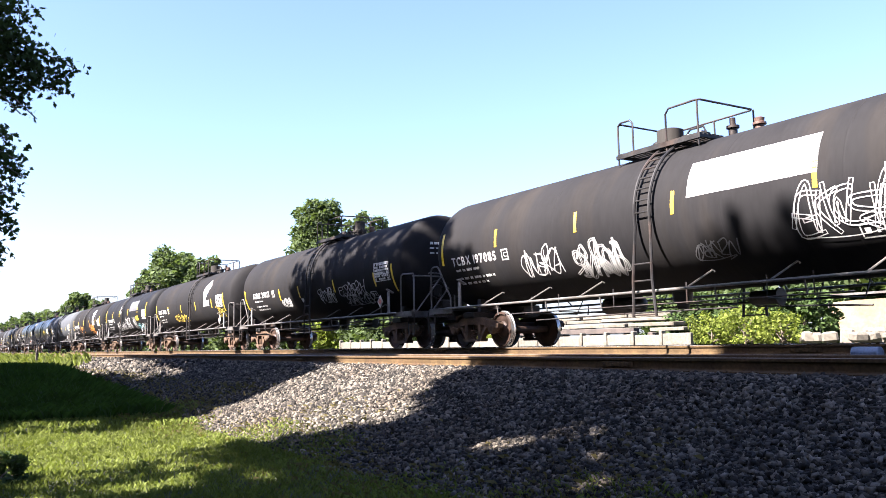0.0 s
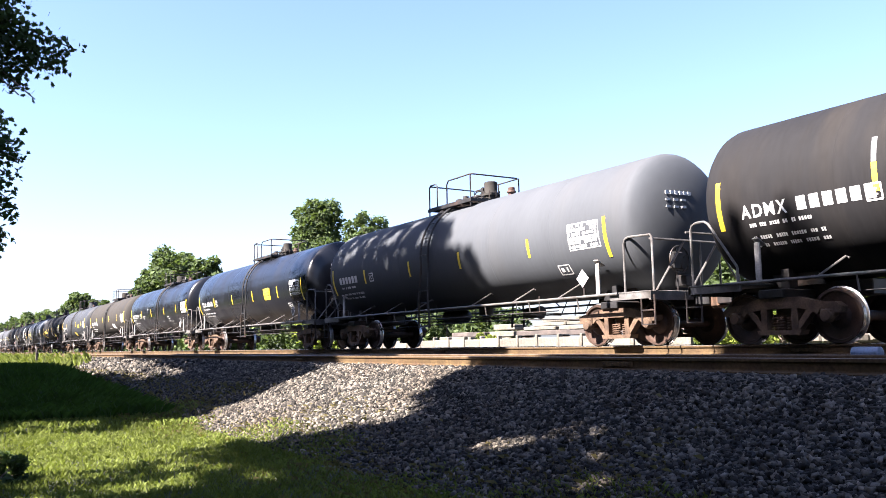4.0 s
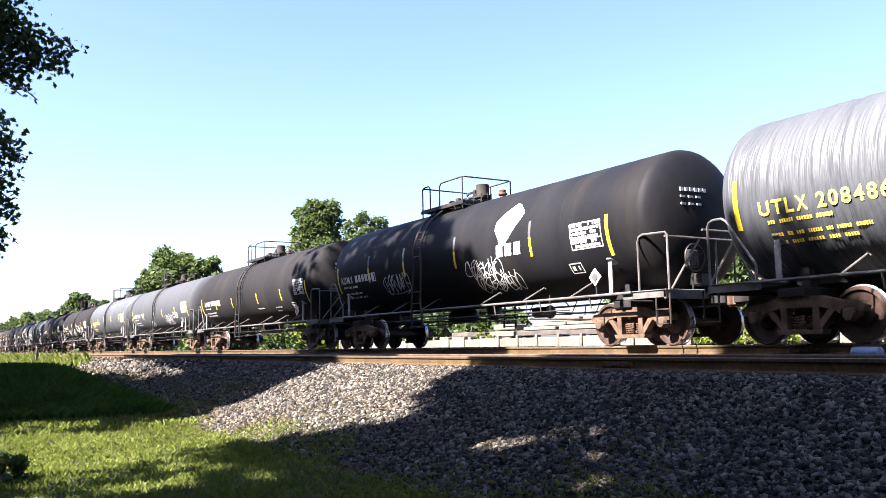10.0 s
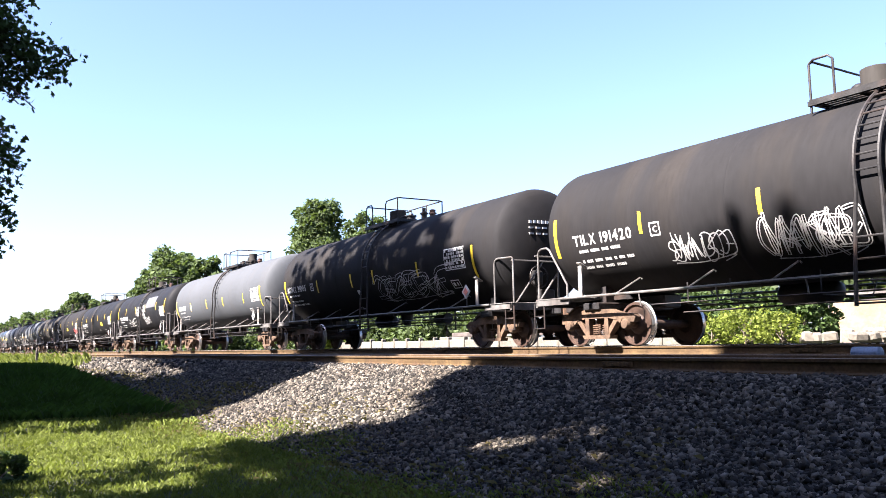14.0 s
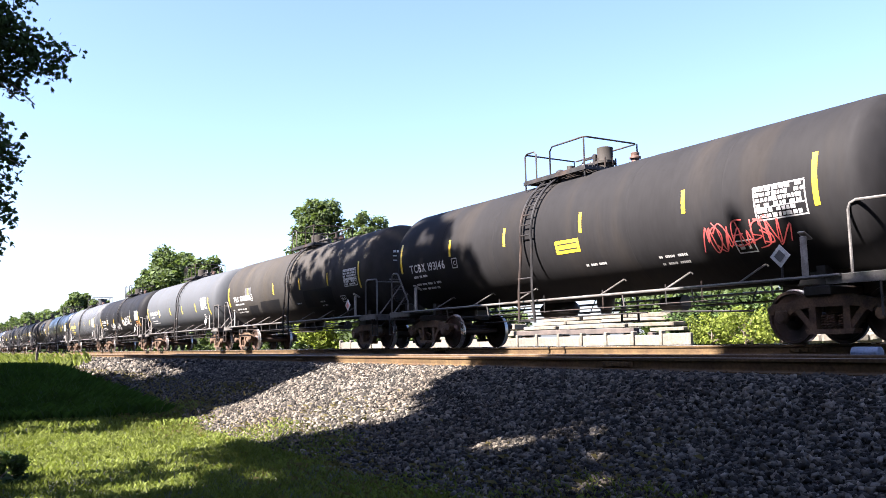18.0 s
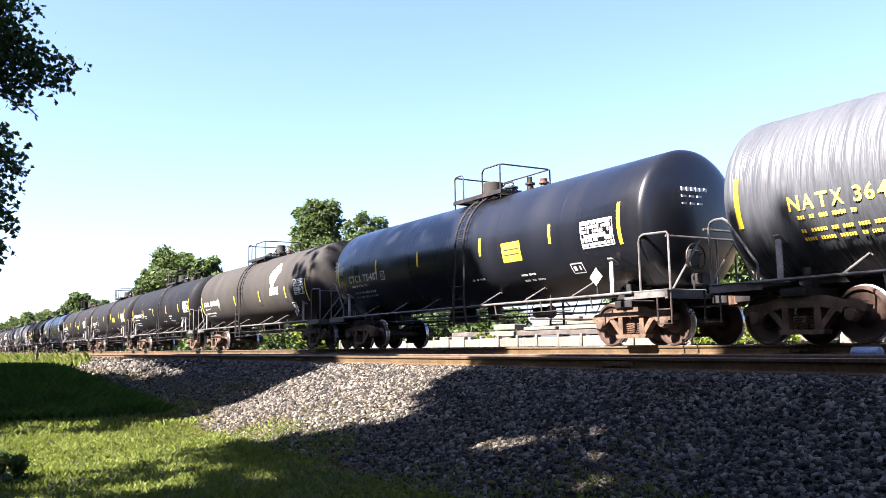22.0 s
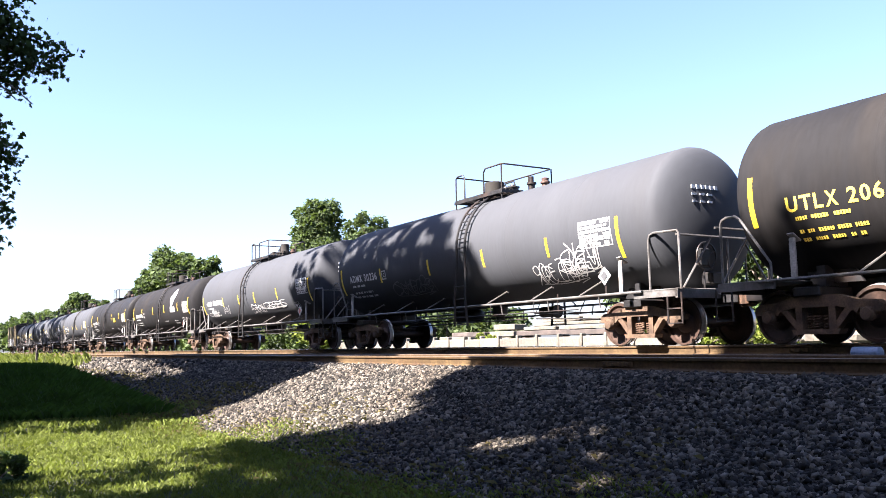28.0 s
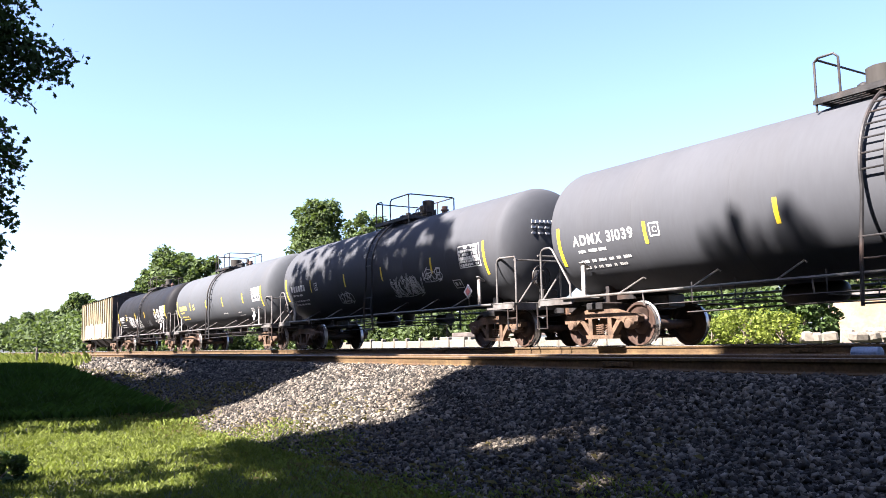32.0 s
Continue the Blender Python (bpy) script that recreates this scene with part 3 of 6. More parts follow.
def scribble(s, radius, rng, u, z, w, h, letters, thick=0.03, off=0.006, slot=0):
    """A sprayed tag: slanted, overlapping hand-drawn letters, some in outline, and a flourish."""
    place = on_tank(radius)
    v = radius * math.asin((z - ZC) / radius)
    letters = int(letters * 1.7) + 1
    thick *= 0.8
    cell = w / letters
    outline = h > 0.5 and rng.random() < 0.55
    level = [off]

    def ribbon(path, width):
        level[0] += 0.0004
        pts = []
        for a, p in enumerate(path):
            d = path[min(a + 1, len(path) - 1)] - path[max(a - 1, 0)]
            d = d.normalized() if d.length > 1e-6 else Vector((1, 0))
            o = Vector((-d.y, d.x)) * width * 0.5 * rng.uniform(0.75, 1.15)
            pts += [place(p.x + o.x, p.y + o.y, level[0]), place(p.x - o.x, p.y - o.y, level[0])]
        s.add(pts, [(2 * a, 2 * a + 1, 2 * a + 3, 2 * a + 2) for a in range(len(path) - 1)], slot)

    for i in range(letters):
        base = Vector((u - w / 2 + cell * i, v - h / 2 + rng.uniform(-0.08, 0.08) * h))
        tall = h * rng.uniform(0.8, 1.1)
        flip, turn, lean = rng.random() < 0.5, rng.random() < 0.5, rng.uniform(-0.2, 0.9)
        for stroke in rng.choice(TAG_LETTERS + TAG_LOOPS):
            stroke = [(1 - px if flip else px, 1 - py if turn else py) for px, py in stroke]
            keys = [base + Vector(((px * 2.3 - 0.6 + lean * py) * cell + rng.uniform(-0.22, 0.22) * cell, py * tall + rng.uniform(-0.12, 0.12) * h)) for px, py in stroke]
            path = smooth_path(keys)
            if outline:
                side = []
                for a, p in enumerate(path):
                    d = path[min(a + 1, len(path) - 1)] - path[max(a - 1, 0)]
                    d = d.normalized() if d.length > 1e-6 else Vector((1, 0))
                    side.append(Vector((-d.y, d.x)) * min(0.055, cell * 0.16))
                ribbon([p + o for p, o in zip(path, side)] + [p - o for p, o in zip(reversed(path), reversed(side))] + [path[0] + side[0]], thick * 0.75)
            else:
                ribbon(path, thick)
    if rng.random() < 0.6:
        ribbon(smooth_path([Vector((u - w * 0.45, v - h * 0.6)), Vector((u, v - h * 0.68)), Vector((u + w * 0.5, v - h * 0.5)), Vector((u + w * 0.3, v - h * 0.75))]), thick * 0.8)


def tank_shape(radius, ribs=False, seed=0, flat=1.0):
    rng = random.Random(seed)
    prof = []
    n = 9
    for i in range(n + 1):
        a = math.pi / 2 * i / n
        prof.append((-HALF - HEAD * flat * math.cos(a), max(0.02, radius * math.sin(a))))
    if ribs:
        for i in range(1, 130):
            x = -HALF + 2 * HALF * i / 130
            prof.append((x, radius + rng.uniform(-0.011, 0.011)))
    else:
        prof += [(-HALF + 2 * HALF * i / 12, radius) for i in range(1, 12)]
    for i in range(n + 1):
        a = math.pi / 2 * (1 - i / n)
        prof.append((HALF + HEAD * flat * math.cos(a), max(0.02, radius * math.sin(a))))
    return Shape().spin(prof, "x", 72, (0, 0, ZC))


def seam_shape(radius, u):
    return Shape().spin([(u - 0.03, radius - 0.003), (u - 0.012, radius + 0.003), (u + 0.012, radius + 0.003), (u + 0.03, radius - 0.003)], "x", 72, (0, 0, ZC), caps=False)


def wheelset_shape():
    s = Shape()
    for side in (-1, 1):
        prof = [(0.69, 0.14), (0.66, 0.20), (0.70, 0.40), (0.675, 0.415), (0.675, 0.482), (0.70, 0.485), (0.715, 0.460), (0.80, 0.455), (0.815, 0.445), (0.815, 0.40), (0.775, 0.385), (0.745, 0.22), (0.80, 0.18), (0.82, 0.13)]
        slots = [0, 0, 0, 0, 1, 1, 1, 0, 0, 0, 0, 0, 0]
        if side < 0:
            prof, slots = [(-a, r) for a, r in reversed(prof)], slots[::-1]
        s.spin(prof, "y", 32, slots=slots)
    s.spin([(-1.02, 0.08), (-0.66, 0.085), (0.66, 0.085), (1.02, 0.08)], "y", 12)
    for k in range(3):
        a = 2 * math.pi * k / 3
        for y in (-1.03, 1.03):
            s.box((0.05 * math.sin(a), y, 0.05 * math.cos(a)), (0.03, 0.03, 0.03))
    return s


def side_frame_shape():
    """A cast three-piece truck's side frame with its two windows and the spring opening."""
    s = Shape()
    top = [(-1.16, 0.60), (-1.13, 0.50), (-1.03, 0.50), (-1.0, 0.56), (-0.78, 0.57), (-0.72, 0.48), (-0.62, 0.56), (-0.36, 0.60), (0.36, 0.60), (0.62, 0.56), (0.72, 0.48), (0.78, 0.57), (1.0, 0.56), (1.03, 0.50), (1.13, 0.50), (1.16, 0.60), (1.05, 0.68), (0.72, 0.70), (0.40, 0.79), (-0.40, 0.79), (-0.72, 0.70), (-1.05, 0.68)]
    s.plate(top, -0.09, 0.09)
    for k in (-1, 1):
        leg = [(k * 0.70, 0.56), (k * 0.60, 0.50), (k * 0.34, 0.20), (k * 0.30, 0.20), (k * 0.30, 0.30), (k * 0.52, 0.57)]
        s.plate(leg if k > 0 else leg[::-1], -0.075, 0.075)
        post = [(k * 0.24, 0.22), (k * 0.36, 0.22), (k * 0.36, 0.62), (k * 0.24, 0.62)]
        s.plate(post if k > 0 else post[::-1], -0.085, 0.085)
        s.box((k * 0.89, -0.01, 0.50), (0.24, 0.20, 0.15), chamfer=0.03)
    s.plate([(-0.40, 0.16), (0.40, 0.16), (0.44, 0.24), (-0.44, 0.24)], -0.11, 0.11)
    return s


def spring_shape():
    s = Shape()
    pts = [(0.055 * math.cos(a), 0.055 * math.sin(a), 0.24 + 0.22 * a / (2 * math.pi * 5)) for a in np.linspace(0, 2 * math.pi * 5, 46)]
    return s.tube(pts, 0.016, 5)


def build_truck(parent, x):
    bolster = Shape().box((0, 0, 0.56), (0.34, 1.9, 0.2), chamfer=0.03).box((0, 0, 0.70), (0.5, 0.6, 0.14), chamfer=0.03)
    for k in (-1, 1):
        bolster.box((k * 0.52, 0, 0.42), (0.1, 1.5, 0.14), chamfer=0.02)
    truck = part("truck", bolster, CAST, parent, "rusty four-wheel freight truck", at=pose(x, 0, 0))
    for y in (-1.0, 1.0):
        # camera-side frame in the paler steel, far frame in the darker
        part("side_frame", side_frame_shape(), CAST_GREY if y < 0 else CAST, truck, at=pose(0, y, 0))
        for dx in (-0.15, 0.0, 0.15):
            part("spring", spring_shape(), CAST, truck, at=pose(dx, y - (0.03 if dx else -0.03) * (1 if y > 0 else -1), 0))
        for dx in (-0.89, 0.89):
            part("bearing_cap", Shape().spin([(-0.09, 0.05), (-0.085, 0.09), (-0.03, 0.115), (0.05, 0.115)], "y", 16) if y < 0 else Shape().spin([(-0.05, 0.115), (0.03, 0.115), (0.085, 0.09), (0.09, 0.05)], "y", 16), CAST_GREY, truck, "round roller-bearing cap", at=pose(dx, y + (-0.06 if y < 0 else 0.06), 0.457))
    for dx in (-0.89, 0.89):
        part("wheelset", wheelset_shape(), [WHEEL, TREAD], truck, "rust-brown wheels on an axle", smooth=35, at=pose(dx, 0, 0.457))
    return truck


def build_gear(car, radius, ladder_u=0.3, early=False, deck_u=0.1):
    """All but the tank itself: sills, platforms, rails, ladder, top fittings, trucks."""
    top = ZC + radius
    for x in (-6.2, 6.45):
        build_truck(car, x)
    for k in (-1, 1):
        e = lambda u: k * u
        sill = Shape().box((e(6.6), 0, 0.93), (3.2, 0.5, 0.28), chamfer=0.02).box((e(6.3), 0, 0.86), (0.5, 2.3, 0.16), chamfer=0.02)
        part("stub_sill", sill, GEAR, car)
        saddle = Shape()
        for y in (-0.6, 0.6):
            o = [(e(5.6), 1.0), (e(6.5), 1.0), (e(6.85), 1.65), (e(6.7), 1.75), (e(5.8), 1.35)]
            saddle.plate(o if k > 0 else o[::-1], y - 0.03, y + 0.03)
        saddle.box((e(6.2), 0, 1.12), (0.16, 1.7, 0.34))
        part("saddle", saddle, GEAR, car, "welded tank saddle")
        c = Shape().box((e(8.05), 0, 0.86), (0.5, 0.16, 0.16), chamfer=0.02).box((e(8.22), -0.05, 0.86), (0.18, 0.26, 0.28), chamfer=0.05)
        part("coupler", c, CAST, car, "rusty knuckle coupler")
        p = Shape().box((e(7.25), 0, 1.06), (1.15, 2.9, 0.05), chamfer=0.01)
        for y in (-1.42, 1.42):
            p.box((e(7.25), y, 1.0), (1.15, 0.06, 0.14))
        p.box((e(7.8), 0, 0.98), (0.06, 2.9, 0.16))
        part("end_platform", p, PIPE, car, "worn steel end platform")
        for y in (-1.43, 1.43):
            if k > 0:
                hoop = [(7.12, y, 1.06), (7.12, y, 2.06), (7.16, y, 2.15), (7.26, y, 2.19), (7.86, y, 2.17), (7.9, y, 2.12), (7.9, y, 1.06)]
            else:
                hoop = [(-7.72, y, 1.06), (-7.72, y, 2.12), (-7.68, y, 2.2), (-7.58, y, 2.24), (-7.4, y, 2.24), (-7.3, y, 2.18), (-6.72, y, 1.36), (-6.72, y, 1.06)]
            post = Shape().box((e(6.3), y * 0.985, 1.39), (0.11, 0.05, 0.7), chamfer=0.012)
            post.box((e(6.3), y * 0.95, 1.75), (0.13, 0.24, 0.035), Matrix.Rotation(0.5 if y > 0 else -0.5, 4, "X"), chamfer=0.01)
            part("saddle_post", post, PALE_STEEL, car, "pale upright plate beside the saddle")
            part("end_handrail", Shape().tube(hoop, 0.024, 7), PIPE, car, "bent pipe handrail")
            step = Shape()
            step.tube([(e(7.55), y, 1.0), (e(7.55), y, 0.42), (e(7.9), y, 0.42), (e(7.9), y, 1.0)], 0.02, 6)
            step.box((e(7.72), y, 0.70), (0.35, 0.05, 0.025))
            part("sill_step", step, GEAR, car)
        brace = Shape()
        for y in (-1.3, 1.3):
            brace.tube([(e(7.84), y, 1.08), (e(7.84), y * 0.35, 2.1)], 0.022, 6)
        brace.tube([(e(7.84), -1.43, 2.1), (e(7.84), 1.43, 2.1)], 0.024, 6)
        brace.tube([(e(7.84), 0.0, 1.08), (e(7.84), 0.0, 2.1)], 0.022, 6)
        part("end_brace", brace, PIPE, car, "crossed end braces")
        if k > 0:
            w = Shape()
            ring = [(0, 0.27 * math.cos(a), 0.27 * math.sin(a)) for a in np.linspace(0, 2 * math.pi, 24, endpoint=False)]
            w.tube(ring, 0.018, 6, closed=True)
            for a in range(4):
                q = math.pi / 2 * a + 0.4
                w.tube([(-0.03, 0, 0), (0, 0.27 * math.cos(q), 0.27 * math.sin(q))], 0.013, 5)
            part("brake_wheel", w, GEAR, car, "round hand-brake wheel", at=pose(7.78, -0.55, 1.72))
            box = Shape().box((7.7, -0.55, 1.70), (0.14, 0.3, 0.36), chamfer=0.03).tube([(7.7, -0.55, 1.5), (7.7, -0.55, 1.0)], 0.02, 6)
            box.box((7.6, -0.2, 1.3), (0.3, 0.35, 0.25), chamfer=0.03)
            part("brake_gear", box, GEAR, car)
    for y in (-1.49, 1.49):
        part("side_rail", Shape().tube([(-6.95, y, 1.06), (6.95, y, 1.06)], 0.028, 8), PIPE, car, "long pipe rail under the tank")
        for u in (-5.0, -3.1, -1.3, 1.7, 3.5, 5.2):
            b = Shape()
            side = -1 if y < 0 else 1
            vz = 1.40
            vy = side * math.sqrt(max(0.05, radius ** 2 - (vz - ZC) ** 2))
            b.tube([(u - 0.16, y, 1.06), (u, vy, vz), (u + 0.05, vy, vz - 0.04)], 0.018, 6)
            part("rail_bracket", b, PIPE, car)
            part("rail_hanger", Shape().tube([(u + 0.5, y, 1.06), (u + 0.5, y * 0.97, 0.80)], 0.016, 6), PIPE, car)
    # ladders on both sides
    for side in (-1, 1):
        rails = Shape()
        arc = []
        for i in range(17):
            a = math.radians(-8 + 80 * i / 16)
            arc.append((-(radius + 0.1) * math.cos(a) * -side, ZC + (radius + 0.1) * math.sin(a)))
        for du in (-0.2, 0.2):
            low = [(ladder_u + du * 1.5, side * 1.62, 0.56), (ladder_u + du * 1.25, side * 1.64, 1.3)]
            rails.tube(low + [(ladder_u + du, y, z) for y, z in arc], 0.032, 7)
        lad = part("ladder", rails, GEAR, car, "curved steel side ladder")
        for i in range(12):
            if i < 4:
                y, z, w = side * 1.63, 0.6 + 0.33 * i, 0.28
            else:
                a = math.radians(-6 + 78 * (i - 3.2) / 8.8)
                y, z, w = side * (radius + 0.1) * math.cos(a), ZC + (radius + 0.1) * math.sin(a), 0.2
            part("rung", Shape().tube([(ladder_u - w, y, z), (ladder_u + w, y, z)], 0.016, 6), GEAR, lad)
    # top platform with its rails and fittings, beside the ladder
    du = deck_u
    at = pose(du, 0, 0)
    board = Shape().box((-0.11, -0.84, top - 0.03), (2.3, 0.05, 0.08))
    deck = part("top_platform", board, GEAR, car, "slatted steel top platform", at=at)
    part("side_board", Shape().box((-0.11, 0.84, top - 0.03), (2.3, 0.05, 0.08)), GEAR, deck, smooth=False)
    for u in (-1.22, -0.4, 0.4, 1.0):
        part("cross_beam", Shape().box((u, 0, top - 0.02), (0.06, 1.7, 0.06)), GEAR, deck, smooth=False)
    for y in (*np.arange(-0.8, -0.2, 0.12), *np.arange(0.35, 0.85, 0.12)):
        part("slat", Shape().box((-0.11, y, top + 0.025), (2.26, 0.09, 0.03)), GEAR, deck, smooth=False)
    a = [(-1.22, -0.82, top - 0.2), (-1.22, -0.82, top + 0.66), (-1.18, -0.78, top + 0.70), (-1.22, 0.78, top + 0.70), (-1.22, 0.82, top - 0.2)]
    end = 1.5 if radius > R0 + 0.01 else 1.0
    first = 0.15 if early else -0.25
    b = [(first, -0.82, top - 0.2), (first, -0.82, top + 0.60), (first + 0.09, -0.82, top + 0.70), (end - 0.06, -0.82, top + 0.70), (end, -0.76, top + 0.70), (end, 0.76, top + 0.70), (end - 0.06, 0.82, top + 0.70), (-1.2, 0.82, top + 0.70)]
    near = [(-1.22, -0.82, top + 0.66), (-1.14, -0.82, top + 0.72), (-0.86, -0.82, top + 0.72), (-0.78, -0.82, top + 0.64), (-0.78, -0.82, top - 0.1)]
    for path in (a, b, near):
        part("top_handrail", Shape().tube(path, 0.021, 8), GEAR, car, "bent pipe top handrail", at=at)
    for u, y in ((end - 0.03, -0.82), (end, 0.82), (0.0, 0.82)):
        part("rail_post", Shape().tube([(u, y, top - 0.2), (u, y, top + 0.70)], 0.02, 7), GEAR, car, at=at)
    wide = radius > R0 + 0.01
    if wide:
        # a wide bucket-shaped dome with a hinged lid
        dome = Shape().spin([(top - 0.1, 0.34), (top + 0.10, 0.34), (top + 0.11, 0.30), (top + 0.18, 0.29), (top + 0.52, 0.33), (top + 0.53, 0.37), (top + 0.56, 0.37), (top + 0.57, 0.3), (top + 0.59, 0.1)], "z", 28, (1.1, 0, 0))
        part("lid_hinge", Shape().box((1.44, -0.1, top + 0.54), (0.16, 0.2, 0.12), chamfer=0.03), GEAR, car, at=at)
    elif early:
        # a low pot beside the ladder
        dome = Shape().spin([(top - 0.1, 0.26), (top + 0.12, 0.26), (top + 0.13, 0.31), (top + 0.19, 0.31), (top + 0.2, 0.28), (top + 0.5, 0.28), (top + 0.52, 0.24), (top + 0.53, 0.08)], "z", 28, (-0.5, 0, 0))
        part("vent_pipe", Shape().spin([(top - 0.1, 0.09), (top + 0.2, 0.09), (top + 0.21, 0.13), (top + 0.26, 0.13), (top + 0.27, 0.06), (top + 0.42, 0.06)], "z", 14, (1.05, 0.1, 0)), GEAR, car, at=at)
    else:
        dome = Shape().spin([(top - 0.1, 0.20), (top + 0.16, 0.20), (top + 0.17, 0.25), (top + 0.23, 0.25), (top + 0.24, 0.20), (top + 0.28, 0.18), (top + 0.55, 0.19), (top + 0.57, 0.15), (top + 0.58, 0.06)], "z", 28, (0.78, 0, 0))
        part("lid_hinge", Shape().box((0.55, -0.1, top + 0.3), (0.1, 0.14, 0.3), chamfer=0.03), GEAR, car, at=at)
    part("manway", dome, PAINT["grey"] if wide else PAINT["tan"], car, "upright dome with a bolted lid", at=at)
    squat = Shape()
    for u, r in ((-0.02, 0.15), (0.3, 0.15)):
        squat.spin([(top - 0.1, r), (top + 0.22, r), (top + 0.23, r + 0.03), (top + 0.27, r + 0.03), (top + 0.28, r * 0.6), (top + 0.32, r * 0.5)], "z", 16, (u, 0.05, 0))
    squat.tube([(-0.1, 0, top + 0.26), (0.05, 0, top + 0.40), (0.4, 0, top + 0.40), (0.48, 0, top + 0.24)], 0.022, 6)
    part("loading_valve", squat, GEAR, car, "pair of squat loading valves", at=at)
    bolts = Shape()
    for i in range(0 if wide or early else 8):
        q = 2 * math.pi * i / 8
        bolts.tube([(0.78 + 0.24 * math.cos(q), 0.24 * math.sin(q), top + 0.10), (0.78 + 0.24 * math.cos(q), 0.24 * math.sin(q), top + 0.29)], 0.018, 6)
    if not wide and not early:
        tagged(part("lid_bolts", bolts, GEAR, car, at=at), kind="stuff")
    v = Shape().spin([(top - 0.1, 0.11), (top + 0.14, 0.11), (top + 0.15, 0.15), (top + 0.19, 0.15), (top + 0.2, 0.09), (top + 0.33, 0.09)], "z", 16, (-0.35, -0.1, 0))
    v.tube([(-0.35, -0.1, top + 0.2), (0.0, -0.1, top + 0.26), (0.0, 0.3, top + 0.22)], 0.035, 8)
    part("valve", v, GEAR, car, "black top valve with a pipe", at=at)
    w = Shape().box((-0.85, 0.0, top + 0.16), (0.3, 0.3, 0.2), chamfer=0.04).spin([(top + 0.2, 0.12), (top + 0.3, 0.12), (top + 0.34, 0.06)], "z", 14, (-0.85, 0, 0))
    part("vapour_valve", w, GEAR, car, "squat black valve housing", at=at)
    part("relief_valve", Shape().spin([(top - 0.1, 0.09), (top + 0.1, 0.09), (top + 0.11, 0.13), (top + 0.15, 0.13), (top + 0.17, 0.09), (top + 0.24, 0.1), (top + 0.26, 0.05)], "z", 14, (1.75, 0, 0)), RUST, car, "rusty relief valve", at=at)
    # under the tank
    low = ZC - radius
    part("bottom_outlet", Shape().spin([(low - 0.34, 0.12), (low - 0.2, 0.14), (low - 0.18, 0.2), (low + 0.1, 0.22)], "z", 16, (0.1, 0, 0)), GEAR, car, "bottom outlet valve")
    part("brake_reservoir", Shape().spin([(-0.75, 0.05), (-0.70, 0.16), (-0.62, 0.2), (0.42, 0.2), (0.5, 0.16), (0.55, 0.05)], "x", 18, (-1.9, 0.35, 0.92)), GEAR, car, "black air reservoir")
    part("brake_cylinder", Shape().spin([(-0.3, 0.14), (0.25, 0.14), (0.27, 0.17), (0.32, 0.17)], "x", 16, (2.0, 0.2, 0.88)), GEAR, car)
    for path, r in (([(-4.4, -0.35, 0.66), (-1.2, -0.3, 0.70), (1.8, -0.4, 0.70)], 0.018), ([(2.2, -0.4, 0.70), (4.4, -0.3, 0.62)], 0.018), ([(-5.0, 0.55, 0.82), (5.0, 0.55, 0.82)], 0.022), ([(-4.6, -1.1, 0.82), (4.6, -1.1, 0.82)], 0.014)):
        part("brake_rod", Shape().tube(path, r, 5), GEAR, car)
    for u in (-3.6, -2.6, -0.8, 1.2, 3.0, 3.9):
        part("rod_hanger", Shape().tube([(u, -1.1, 1.2), (u, -1.1, 0.8), (u, 0.3, 0.78), (u, 0.55, 1.2)], 0.014, 5), GEAR, car)


def label_of(kind):
    return {"brown": "weathered brown-black", "tan": "sun-faded tan-brown", "black": "dull black", "gloss": "glossy black", "grey": "faded grey", "light": "chalky light grey", "ribbed": "rain-streaked grey", "ribmid": "rain-streaked mid-grey", "ribdark": "rain-streaked dark brown"}[kind]


